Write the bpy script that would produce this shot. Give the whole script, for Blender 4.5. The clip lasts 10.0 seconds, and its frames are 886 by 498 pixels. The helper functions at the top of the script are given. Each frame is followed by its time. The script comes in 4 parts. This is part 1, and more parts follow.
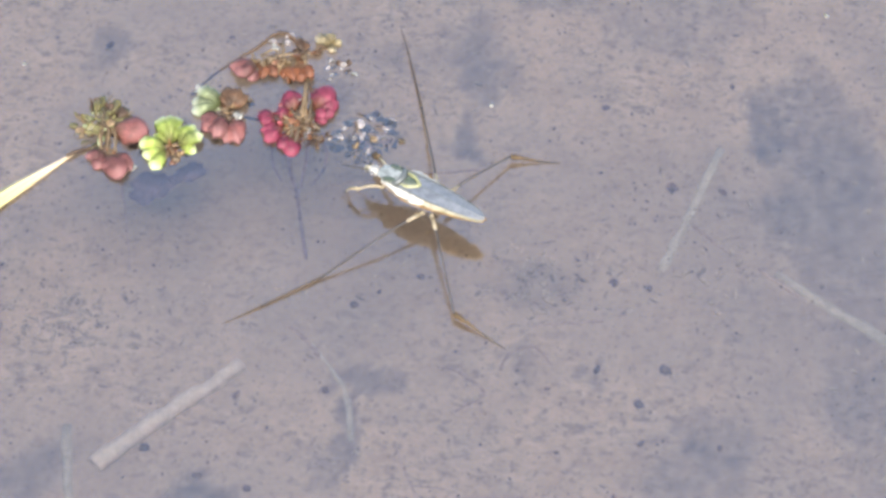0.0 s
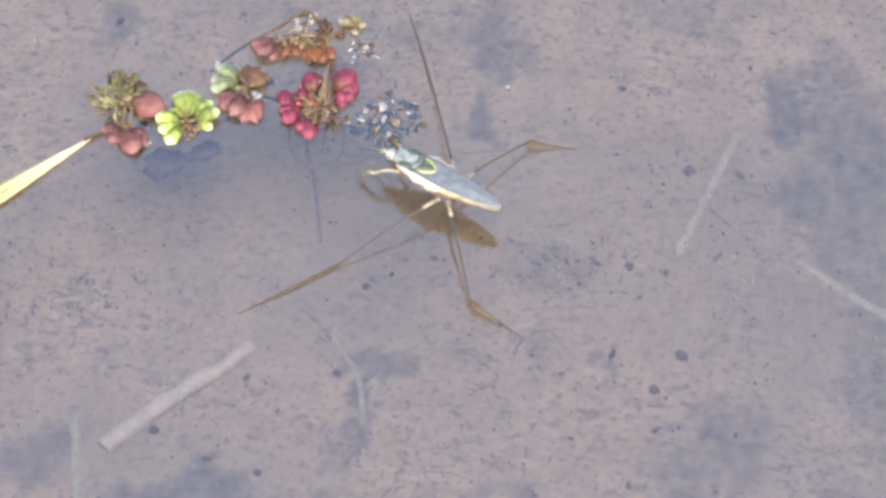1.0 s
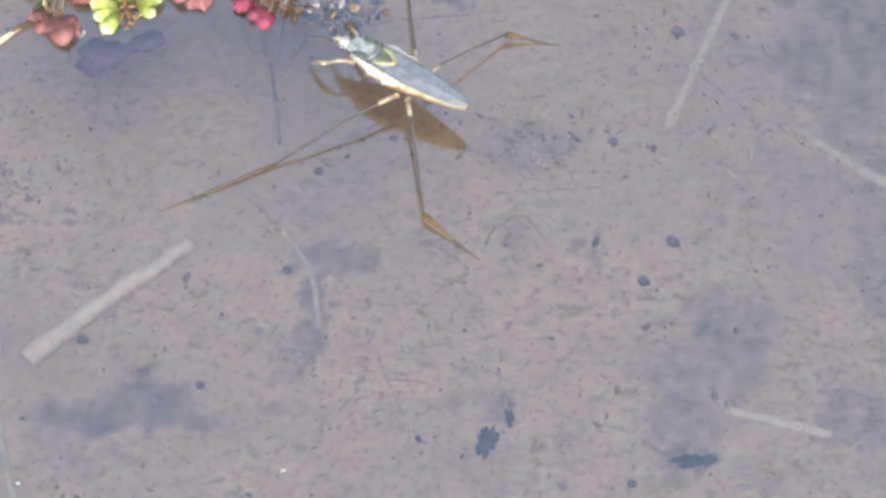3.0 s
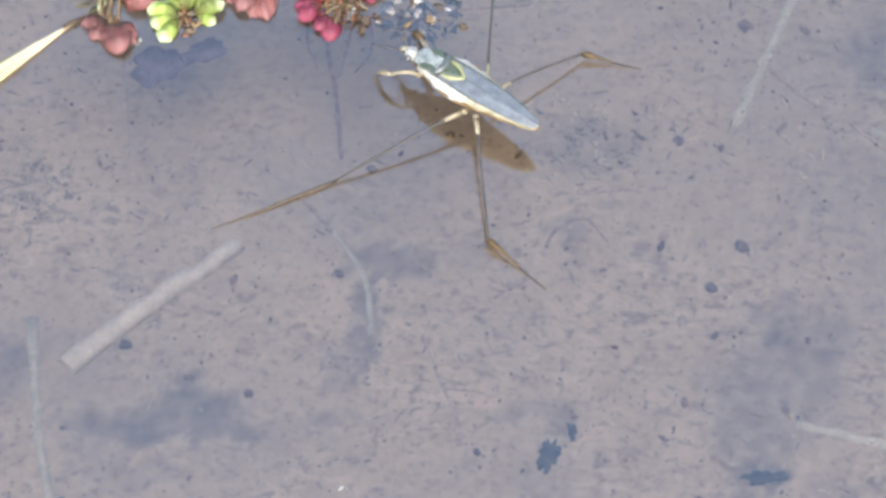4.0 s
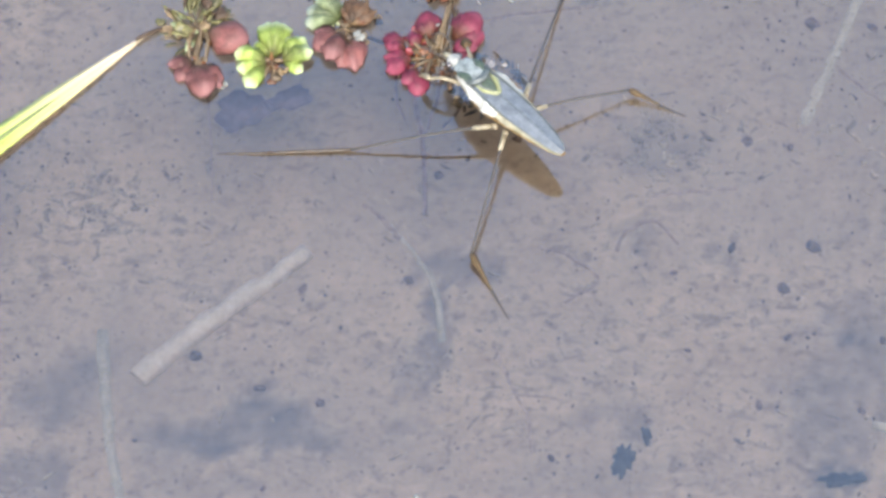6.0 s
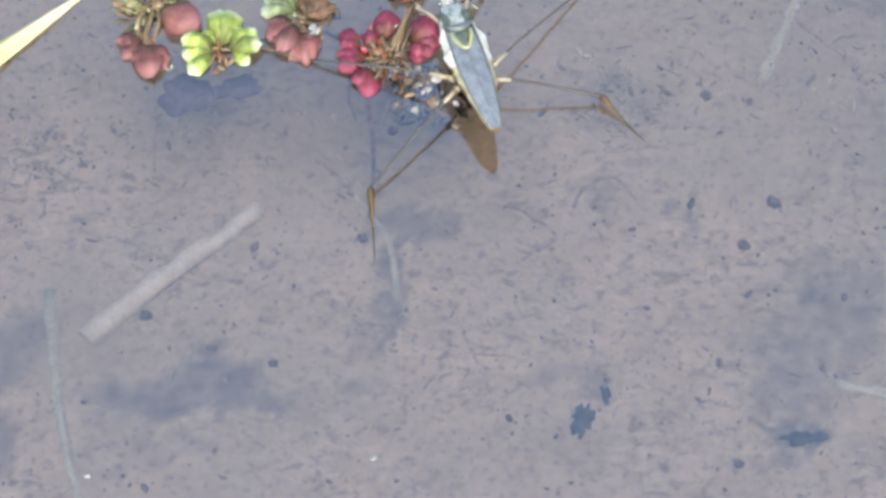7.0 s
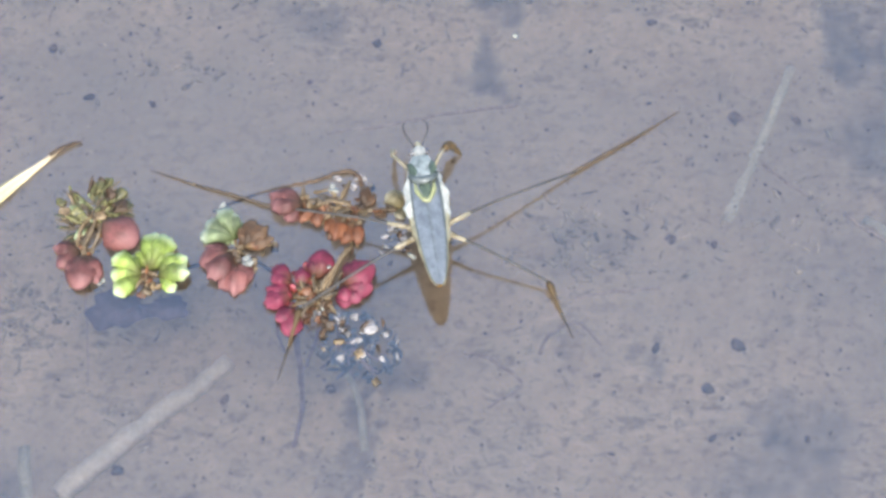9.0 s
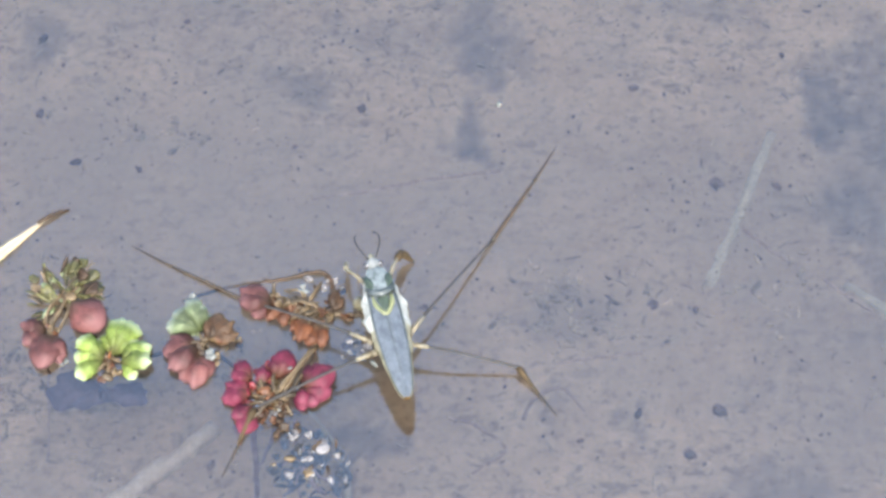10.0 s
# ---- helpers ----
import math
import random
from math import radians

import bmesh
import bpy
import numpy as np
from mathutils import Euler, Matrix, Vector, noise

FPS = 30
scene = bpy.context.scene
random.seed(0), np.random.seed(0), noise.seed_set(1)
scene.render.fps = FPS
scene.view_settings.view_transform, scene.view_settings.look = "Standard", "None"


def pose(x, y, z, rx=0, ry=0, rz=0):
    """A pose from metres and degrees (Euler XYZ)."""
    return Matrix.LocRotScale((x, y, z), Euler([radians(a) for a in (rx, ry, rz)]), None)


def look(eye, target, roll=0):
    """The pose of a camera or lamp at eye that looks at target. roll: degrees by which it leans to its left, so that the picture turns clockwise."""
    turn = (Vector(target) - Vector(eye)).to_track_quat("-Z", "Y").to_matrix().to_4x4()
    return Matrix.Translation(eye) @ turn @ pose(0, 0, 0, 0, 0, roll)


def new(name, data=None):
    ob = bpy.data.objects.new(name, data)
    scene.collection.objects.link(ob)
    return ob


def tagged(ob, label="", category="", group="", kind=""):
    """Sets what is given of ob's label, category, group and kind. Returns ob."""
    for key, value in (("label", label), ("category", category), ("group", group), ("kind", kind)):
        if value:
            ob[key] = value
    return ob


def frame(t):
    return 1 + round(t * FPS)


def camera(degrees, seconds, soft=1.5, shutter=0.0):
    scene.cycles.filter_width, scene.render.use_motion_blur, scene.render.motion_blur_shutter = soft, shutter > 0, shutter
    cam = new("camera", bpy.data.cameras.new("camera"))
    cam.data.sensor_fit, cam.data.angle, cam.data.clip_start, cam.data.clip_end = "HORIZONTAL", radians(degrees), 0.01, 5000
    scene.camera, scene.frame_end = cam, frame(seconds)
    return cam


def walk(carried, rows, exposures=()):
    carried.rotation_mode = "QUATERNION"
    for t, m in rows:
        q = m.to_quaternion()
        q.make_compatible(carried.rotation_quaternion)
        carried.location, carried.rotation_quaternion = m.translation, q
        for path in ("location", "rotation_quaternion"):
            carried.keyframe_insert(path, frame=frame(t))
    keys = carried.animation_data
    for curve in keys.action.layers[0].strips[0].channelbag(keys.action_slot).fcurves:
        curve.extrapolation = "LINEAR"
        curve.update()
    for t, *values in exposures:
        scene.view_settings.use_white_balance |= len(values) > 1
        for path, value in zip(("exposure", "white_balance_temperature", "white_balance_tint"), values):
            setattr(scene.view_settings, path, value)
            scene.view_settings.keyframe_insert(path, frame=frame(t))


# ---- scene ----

# The clip shows a pond skater on a shallow, sunlit puddle. Lengths below are in millimetres;
# MM turns them into metres. The water's surface is z = 0, the muddy bed lies 12 mm under it.
MM = 0.001
BED = -12.0

# ---------------------------------------------------------------- camera
cam = camera(20.0, 10.0, soft=3.2)
# seconds, eye x y z (mm), yaw, pitch, roll (degrees)
PATH = [
    (0.0, 0.00, -123.55, 178.25, 0.00, -56.96, 1.62),
    (0.5, -2.58, -123.11, 178.04, 1.67, -56.76, 0.75),
    (1.0, -1.77, -121.18, 176.51, -0.29, -57.65, 2.32),
    (1.5, -4.22, -121.06, 173.81, -2.09, -59.92, 4.14),
    (2.0, -8.33, -118.70, 168.54, 0.32, -61.52, 2.43),
    (2.5, -4.46, -111.09, 162.00, -0.02, -61.93, 0.76),
    (2.7, -0.62, -108.56, 160.54, -0.82, -61.27, 1.42),
    (3.8, -3.17, -100.50, 152.01, -2.05, -61.28, 2.86),
    (4.0, -5.23, -99.21, 151.93, -1.92, -62.14, 2.98),
    (4.5, -3.97, -99.82, 152.25, 0.93, -61.30, -0.22),
    (5.0, -1.08, -99.82, 156.08, 2.00, -59.51, -1.69),
    (5.5, -2.86, -97.72, 156.26, 3.14, -60.03, -2.49),
    (6.0, -6.77, -98.39, 151.13, 0.43, -62.15, -0.09),
    (6.2, -6.51, -97.54, 149.03, 0.05, -62.84, 0.63),
    (7.3, -8.57, -97.10, 147.86, -3.32, -63.02, 2.92),
    (7.5, -5.04, -94.98, 149.86, -0.09, -63.18, 0.05),
    (8.0, 0.03, -93.82, 152.09, 2.08, -61.65, -2.69),
    (8.5, -0.54, -93.89, 151.75, 2.38, -61.58, -2.88),
    (9.0, 0.17, -93.42, 152.86, 1.16, -61.36, -2.03),
    (9.5, -0.53, -92.17, 155.01, -0.52, -60.57, -0.71),
    (10.0, -0.53, -91.34, 155.88, -0.09, -60.87, -0.93),
]


def aimed(x, y, z, yaw, pitch, roll):
    """A camera pose from an eye in mm and its angles."""
    eye = Vector((x, y, z)) * MM
    a, p = radians(yaw), radians(pitch)
    return look(eye, eye + Vector((-math.sin(a) * math.cos(p), math.cos(a) * math.cos(p), math.sin(p))), roll)


# the clip's camera darkens and cools its picture a little on the way
walk(cam, [(t, aimed(*row)) for t, *row in PATH], [(0.0, 3.36, 6540, 7), (2.7, 3.32, 6540, 7), (4.0, 3.30, 6310, 4), (5.5, 3.31, 6300, 4), (7.5, 3.26, 6140, 2), (10.0, 3.27, 6070, 2)])

# ---------------------------------------------------------------- light
SUN = Vector((0.05, -0.60, 0.81)).normalized()
world = bpy.data.worlds.new("sky")
scene.world = world
world.use_nodes = True
sky = world.node_tree.nodes.new("ShaderNodeTexSky")
sky.sky_type = "NISHITA"
sky.sun_disc = False
sky.sun_elevation = math.asin(SUN.z)
sky.sun_rotation = math.atan2(SUN.x, SUN.y)
sky.air_density, sky.dust_density, sky.ozone_density = 0.95, 3.2, 1.0
background = world.node_tree.nodes["Background"]
background.inputs["Strength"].default_value = 0.124
world.node_tree.links.new(sky.outputs["Color"], background.inputs["Color"])

sun = new("sun", bpy.data.lights.new("sun", "SUN"))
sun.data.energy, sun.data.angle, sun.data.color = 1.0, radians(12.0), (1.0, 0.95, 0.88)
sun.matrix_world = look(SUN * 2.0, (0, 0, 0))


# ---------------------------------------------------------------- materials
def material(name, first, second, size=2.0, rough=0.6, bump=0.15, spread=0.0, fine=0.35, spec=0.5):
    """A mottled material: two colours mixed by noise whose blotches are size mm wide, with a finer
    grain and relief; spread varies the value from object to object."""
    m = bpy.data.materials.new(name)
    m.use_nodes = True
    nodes, links = m.node_tree.nodes, m.node_tree.links
    shader = nodes["Principled BSDF"]
    where = nodes.new("ShaderNodeTexCoord")
    large, grain = nodes.new("ShaderNodeTexNoise"), nodes.new("ShaderNodeTexNoise")
    large.inputs["Scale"].default_value, large.inputs["Detail"].default_value = 1000.0 / size, 4
    grain.inputs["Scale"].default_value, grain.inputs["Detail"].default_value = 1000.0 / (size * 0.22), 3
    add = nodes.new("ShaderNodeMix")
    add.inputs["Factor"].default_value = fine
    ramp = nodes.new("ShaderNodeValToRGB")
    ramp.color_ramp.elements[0].position, ramp.color_ramp.elements[1].position = 0.36, 0.64
    ramp.color_ramp.elements[0].color, ramp.color_ramp.elements[1].color = (*first, 1), (*second, 1)
    for n in (large, grain):
        links.new(where.outputs["Object"], n.inputs["Vector"])
    links.new(large.outputs["Fac"], add.inputs["A"])
    links.new(grain.outputs["Fac"], add.inputs["B"])
    links.new(add.outputs["Result"], ramp.inputs["Fac"])
    colour = ramp.outputs["Color"]
    if spread:
        info, hsv, span = nodes.new("ShaderNodeObjectInfo"), nodes.new("ShaderNodeHueSaturation"), nodes.new("ShaderNodeMapRange")
        span.inputs["To Min"].default_value, span.inputs["To Max"].default_value = 1 - spread, 1 + spread
        links.new(info.outputs["Random"], span.inputs["Value"])
        links.new(span.outputs["Result"], hsv.inputs["Value"])
        links.new(colour, hsv.inputs["Color"])
        colour = hsv.outputs["Color"]
    links.new(colour, shader.inputs["Base Color"])
    shader.inputs["Roughness"].default_value = rough
    shader.inputs["Specular IOR Level"].default_value = spec
    relief = nodes.new("ShaderNodeBump")
    relief.inputs["Strength"].default_value, relief.inputs["Distance"].default_value = bump, 0.1 * MM * size
    links.new(add.outputs["Result"], relief.inputs["Height"])
    links.new(relief.outputs["Normal"], shader.inputs["Normal"])
    return m


def mud_material():
    """Wet brown mud: pinkish and tan blotches, fine grit, and darker patches where the mesh says so."""
    m = material("mud", (0.248, 0.169, 0.103), (0.313, 0.22, 0.138), 3.2, 0.9, 0.8, 0.0, 0.45, 0.1)
    nodes, links = m.node_tree.nodes, m.node_tree.links
    shader = nodes["Principled BSDF"]
    base = shader.inputs["Base Color"].links[0].from_socket
    where = nodes.new("ShaderNodeTexCoord")
    # dark grit in scattered specks
    specks = nodes.new("ShaderNodeTexNoise")
    specks.inputs["Scale"].default_value, specks.inputs["Detail"].default_value = 1500, 2
    links.new(where.outputs["Object"], specks.inputs["Vector"])
    pick = nodes.new("ShaderNodeMapRange")
    pick.inputs["From Min"].default_value, pick.inputs["From Max"].default_value = 0.57, 0.69
    pick.inputs["To Max"].default_value = 0.4
    links.new(specks.outputs["Fac"], pick.inputs["Value"])
    dark = nodes.new("ShaderNodeMix")
    dark.data_type = "RGBA"
    dark.inputs["B"].default_value = (0.0747, 0.0552, 0.0388, 1)
    links.new(pick.outputs["Result"], dark.inputs["Factor"])
    links.new(base, dark.inputs["A"])
    # squiggles of dark silt a few millimetres long
    squiggle, few = nodes.new("ShaderNodeTexNoise"), nodes.new("ShaderNodeMapRange")
    squiggle.inputs["Scale"].default_value, squiggle.inputs["Detail"].default_value, squiggle.inputs["Distortion"].default_value = 1000, 5, 0.8
    flat = nodes.new("ShaderNodeMapping")
    flat.inputs["Scale"].default_value = (0.75, 1.35, 1.0)
    links.new(where.outputs["Object"], flat.inputs["Vector"])
    links.new(flat.outputs["Vector"], squiggle.inputs["Vector"])
    few.inputs["From Min"].default_value, few.inputs["From Max"].default_value, few.inputs["To Max"].default_value = 0.54, 0.70, 1.0
    links.new(squiggle.outputs["Fac"], few.inputs["Value"])
    drift = nodes.new("ShaderNodeMix")
    drift.data_type = "RGBA"
    drift.inputs["B"].default_value = (0.0879, 0.0659, 0.0481, 1)
    crowd, most, share = nodes.new("ShaderNodeTexNoise"), nodes.new("ShaderNodeMapRange"), nodes.new("ShaderNodeMath")
    crowd.inputs["Scale"].default_value, crowd.inputs["Detail"].default_value = 110, 2
    links.new(where.outputs["Object"], crowd.inputs["Vector"])
    most.inputs["From Min"].default_value, most.inputs["From Max"].default_value = 0.40, 0.66
    most.inputs["To Min"].default_value, most.inputs["To Max"].default_value = 0.18, 0.75
    links.new(crowd.outputs["Fac"], most.inputs["Value"])
    share.operation = "MULTIPLY"
    links.new(few.outputs["Result"], share.inputs[0])
    links.new(most.outputs["Result"], share.inputs[1])
    links.new(share.outputs["Value"], drift.inputs["Factor"])
    links.new(dark.outputs["Result"], drift.inputs["A"])
    # paler crumbs between the dark squiggles
    low, pale = nodes.new("ShaderNodeMapRange"), nodes.new("ShaderNodeMix")
    low.inputs["From Min"].default_value, low.inputs["From Max"].default_value, low.inputs["To Max"].default_value = 0.46, 0.32, 0.55
    links.new(squiggle.outputs["Fac"], low.inputs["Value"])
    some = nodes.new("ShaderNodeMath")
    some.operation = "MULTIPLY"
    links.new(low.outputs["Result"], some.inputs[0])
    links.new(most.outputs["Result"], some.inputs[1])
    pale.data_type = "RGBA"
    pale.inputs["B"].default_value = (0.407, 0.292, 0.195, 1)
    links.new(some.outputs["Value"], pale.inputs["Factor"])
    links.new(drift.outputs["Result"], pale.inputs["A"])
    # broad patches of greyer silt
    broad, wide = nodes.new("ShaderNodeTexNoise"), nodes.new("ShaderNodeMapRange")
    broad.inputs["Scale"].default_value, broad.inputs["Detail"].default_value = 42, 3
    links.new(where.outputs["Object"], broad.inputs["Vector"])
    wide.inputs["From Min"].default_value, wide.inputs["From Max"].default_value, wide.inputs["To Max"].default_value = 0.40, 0.62, 0.7
    links.new(broad.outputs["Fac"], wide.inputs["Value"])
    grey = nodes.new("ShaderNodeMix")
    grey.data_type = "RGBA"
    grey.inputs["B"].default_value = (0.214, 0.159, 0.11, 1)
    links.new(wide.outputs["Result"], grey.inputs["Factor"])
    links.new(pale.outputs["Result"], grey.inputs["A"])
    # darker colour by the mesh's own patch values
    dark_share = nodes.new("ShaderNodeAttribute")
    dark_share.attribute_name = "dark_share"
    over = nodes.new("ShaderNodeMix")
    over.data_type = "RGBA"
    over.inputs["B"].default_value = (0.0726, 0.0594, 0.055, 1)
    links.new(dark_share.outputs["Fac"], over.inputs["Factor"])
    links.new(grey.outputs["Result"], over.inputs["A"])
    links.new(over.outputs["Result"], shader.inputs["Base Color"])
    return m


def water_material():
    """Clear water: it lets the bed show and mirrors the sky by Fresnel's law."""
    m = bpy.data.materials.new("clear_water")
    m.use_nodes = True
    nodes, links = m.node_tree.nodes, m.node_tree.links
    nodes.remove(nodes["Principled BSDF"])
    clear, gloss, mix = nodes.new("ShaderNodeBsdfTransparent"), nodes.new("ShaderNodeBsdfGlossy"), nodes.new("ShaderNodeMixShader")
    clear.inputs["Color"].default_value = (0.97, 0.985, 0.98, 1)
    gloss.inputs["Roughness"].default_value = 0.012
    fresnel = nodes.new("ShaderNodeFresnel")
    fresnel.inputs["IOR"].default_value = WATER_IOR
    ripple, relief = nodes.new("ShaderNodeTexNoise"), nodes.new("ShaderNodeBump")
    ripple.inputs["Scale"].default_value, ripple.inputs["Detail"].default_value = 45, 1
    where = nodes.new("ShaderNodeTexCoord")
    links.new(where.outputs["Object"], ripple.inputs["Vector"])
    relief.inputs["Strength"].default_value, relief.inputs["Distance"].default_value = 0.25, 0.4 * MM
    links.new(ripple.outputs["Fac"], relief.inputs["Height"])
    links.new(relief.outputs["Normal"], gloss.inputs["Normal"])
    links.new(fresnel.outputs["Fac"], mix.inputs["Fac"])
    links.new(clear.outputs["BSDF"], mix.inputs[1])
    links.new(gloss.outputs["BSDF"], mix.inputs[2])
    links.new(mix.outputs["Shader"], nodes["Material Output"].inputs["Surface"])
    return m


WATER_IOR = 1.92
MUD = mud_material()
WATER = water_material()
CRIMSON = material("crimson_leaf", (0.0366, 0.00385, 0.00482), (0.108, 0.0144, 0.0174), 0.8, 0.45, 0.4, 0.4, 0.35, 0.25)
BRICK_RED = material("dull_red_leaf", (0.0423, 0.0115, 0.00674), (0.0982, 0.0347, 0.0231), 0.8, 0.5, 0.4, 0.4, 0.35, 0.2)
RUST = material("rusty_leaf", (0.0216, 0.00684, 0.0023), (0.0684, 0.0259, 0.00828), 0.8, 0.5, 0.4, 0.5, 0.35, 0.2)
MINT = material("pale_green_leaf", (0.0555, 0.0659, 0.0208), (0.139, 0.149, 0.0799), 0.7, 0.45, 0.3, 0.25, 0.35, 0.3)
OLIVE = material("olive_leaf", (0.0115, 0.01, 0.00308), (0.0655, 0.0554, 0.0154), 0.7, 0.5, 0.3, 0.5, 0.35, 0.25)
STEM = material("tan_stem", (0.0285, 0.0171, 0.00679), (0.0853, 0.0568, 0.0285), 0.8, 0.55, 0.3, 0.45, 0.35, 0.25)
BROWN_STEM = material("brown_stem", (0.0102, 0.00585, 0.00292), (0.0365, 0.0197, 0.00952), 0.7, 0.6, 0.3, 0.3, 0.35, 0.2)
ROOT = material("grey_root", (0.156, 0.107, 0.0919), (0.248, 0.17, 0.146), 0.7, 0.7, 0.2, 0.2, 0.35, 0.1)
DEAD = material("grey_dead_leaf", (0.046, 0.040, 0.038), (0.088, 0.078, 0.074), 0.6, 0.6, 0.3, 0.5, 0.35, 0.2)
PALE = material("bleached_flake", (0.0581, 0.0555, 0.0465), (0.105, 0.101, 0.0875), 0.5, 0.5, 0.2, 0.2, 0.35, 0.25)
STICK = material("bleached_stick", (0.307, 0.236, 0.168), (0.426, 0.331, 0.243), 1.3, 0.85, 0.5, 0.0, 0.45, 0.1)
TWIG = material("dark_twig", (0.139, 0.0965, 0.0684), (0.263, 0.183, 0.124), 1.0, 0.85, 0.3, 0.2, 0.35, 0.1)
PALE_TWIG = material("pale_twig", (0.238, 0.19, 0.129), (0.332, 0.267, 0.184), 1.2, 0.85, 0.3, 0.15, 0.45, 0.1)
PEBBLE = material("dark_pebble", (0.0718, 0.0479, 0.0344), (0.16, 0.107, 0.0771), 0.7, 0.8, 0.4, 0.35, 0.35, 0.1)
LEAF_BIT = material("black_leaf_scrap", (0.0216, 0.0192, 0.018), (0.066, 0.0552, 0.048), 0.9, 0.7, 0.3, 0.2, 0.35, 0.1)


def fan_material(name, base, leaf, tip):
    """A fleshy leaf that changes from its stalk's colour over its own to a paler edge along +x."""
    m = material(name, tuple(c * 0.5 for c in leaf), tuple(c * 1.3 for c in leaf), 0.28, 0.6, 0.8, 0.36, 0.45, 0.15)
    nodes, links = m.node_tree.nodes, m.node_tree.links
    shader = nodes["Principled BSDF"]
    own = shader.inputs["Base Color"].links[0].from_socket
    where, split = nodes.new("ShaderNodeTexCoord"), nodes.new("ShaderNodeSeparateXYZ")
    links.new(where.outputs["Object"], split.inputs["Vector"])
    for colour, start, end in ((base, 0.48, 0.12), (tip, 0.70, 1.02)):
        span, mix = nodes.new("ShaderNodeMapRange"), nodes.new("ShaderNodeMix")
        span.inputs["From Min"].default_value, span.inputs["From Max"].default_value = start * MM, end * MM
        links.new(split.outputs["X"], span.inputs["Value"])
        mix.data_type = "RGBA"
        mix.inputs["B"].default_value = (*colour, 1)
        links.new(span.outputs["Result"], mix.inputs["Factor"])
        links.new(own, mix.inputs["A"])
        own = mix.outputs["Result"]
    links.new(own, shader.inputs["Base Color"])
    return m


CRIMSON_FAN = fan_material("crimson_fan_leaf", (0.04, 0.015, 0.009), (0.056, 0.0070, 0.0145), (0.085, 0.018, 0.028))
RED_FAN = fan_material("brick_red_fan_leaf", (0.028, 0.015, 0.008), (0.056, 0.0195, 0.0165), (0.086, 0.038, 0.036))
RUST_FAN = fan_material("rusty_fan_leaf", (0.0563, 0.0352, 0.0155), (0.0493, 0.0162, 0.00528), (0.0598, 0.0232, 0.0126))
LIME_FAN = fan_material("lime_fan_leaf", (0.036, 0.036, 0.009), (0.085, 0.104, 0.020), (0.24, 0.25, 0.14))
MINT_FAN = fan_material("pale_green_fan_leaf", (0.028, 0.032, 0.0112), (0.06, 0.068, 0.0336), (0.16, 0.164, 0.124))
TAN_FAN = fan_material("tan_fan_leaf", (0.044, 0.032, 0.0128), (0.068, 0.0544, 0.0288), (0.12, 0.1, 0.068))
BROWN_FAN = fan_material("brown_fan_leaf", (0.016, 0.0088, 0.004), (0.0288, 0.0144, 0.0064), (0.056, 0.0336, 0.0176))
SUNKEN_GREY = material("sunken_sheet", (0.0679, 0.0459, 0.0479), (0.121, 0.083, 0.0818), 1.2, 0.7, 0.2, 0.0, 0.35, 0.1)


def blade_material():
    """A grass blade: yellow-green, fading to straw with a reddish flush at the tip, with lengthwise veins."""
    m = material("grass_blade", (0.14, 0.165, 0.016), (0.215, 0.235, 0.035), 2.0, 0.4, 0.2, 0.0)
    nodes, links = m.node_tree.nodes, m.node_tree.links
    shader = nodes["Principled BSDF"]
    base = shader.inputs["Base Color"].links[0].from_socket
    where, split = nodes.new("ShaderNodeTexCoord"), nodes.new("ShaderNodeSeparateXYZ")
    links.new(where.outputs["Object"], split.inputs["Vector"])
    ramp = nodes.new("ShaderNodeValToRGB")
    ramp.color_ramp.elements[0].color, ramp.color_ramp.elements[1].color = (1, 1, 1, 1), (0, 0, 0, 1)
    ramp.color_ramp.elements[0].position, ramp.color_ramp.elements[1].position = 0.12, 0.62
    along = nodes.new("ShaderNodeMapRange")
    along.inputs["From Min"].default_value, along.inputs["From Max"].default_value = 0.0, 23 * MM
    links.new(split.outputs["X"], along.inputs["Value"])
    links.new(along.outputs["Result"], ramp.inputs["Fac"])
    straw = nodes.new("ShaderNodeMix")
    straw.data_type = "RGBA"
    straw.inputs["B"].default_value = (0.26, 0.195, 0.115, 1)
    links.new(ramp.outputs["Color"], straw.inputs["Factor"])
    links.new(base, straw.inputs["A"])
    vein = nodes.new("ShaderNodeTexWave")
    vein.bands_direction = "Y"
    vein.inputs["Scale"].default_value, vein.inputs["Distortion"].default_value = 700, 0.6
    links.new(where.outputs["Object"], vein.inputs["Vector"])
    dim = nodes.new("ShaderNodeMix")
    dim.data_type, dim.blend_type = "RGBA", "MULTIPLY"
    dim.inputs["Factor"].default_value = 0.25
    links.new(straw.outputs["Result"], dim.inputs["A"])
    links.new(vein.outputs["Color"], dim.inputs["B"])
    links.new(dim.outputs["Result"], shader.inputs["Base Color"])
    return m


BLADE = blade_material()
MIDRIB = material("green_midrib", (0.0325, 0.0403, 0.0052), (0.052, 0.0618, 0.00975), 1.5, 0.45, 0.2)
WING = material("slate_blue_wing", (0.0208, 0.0232, 0.0264), (0.0608, 0.064, 0.0688), 0.7, 0.48, 0.4, 0.0, 0.45, 0.4)
DARK_SEAM = material("dark_wing_seam", (0.016, 0.018, 0.016), (0.040, 0.043, 0.040), 0.6, 0.4, 0.2, 0.0, 0.35, 0.3)
PRONOTUM = material("pale_blue_shield", (0.0306, 0.034, 0.0306), (0.128, 0.133, 0.126), 0.42, 0.5, 0.3, 0.0, 0.45, 0.25)
HEAD = material("pale_head", (0.0658, 0.0621, 0.0548), (0.146, 0.139, 0.124), 0.5, 0.5, 0.3, 0.0, 0.45, 0.3)
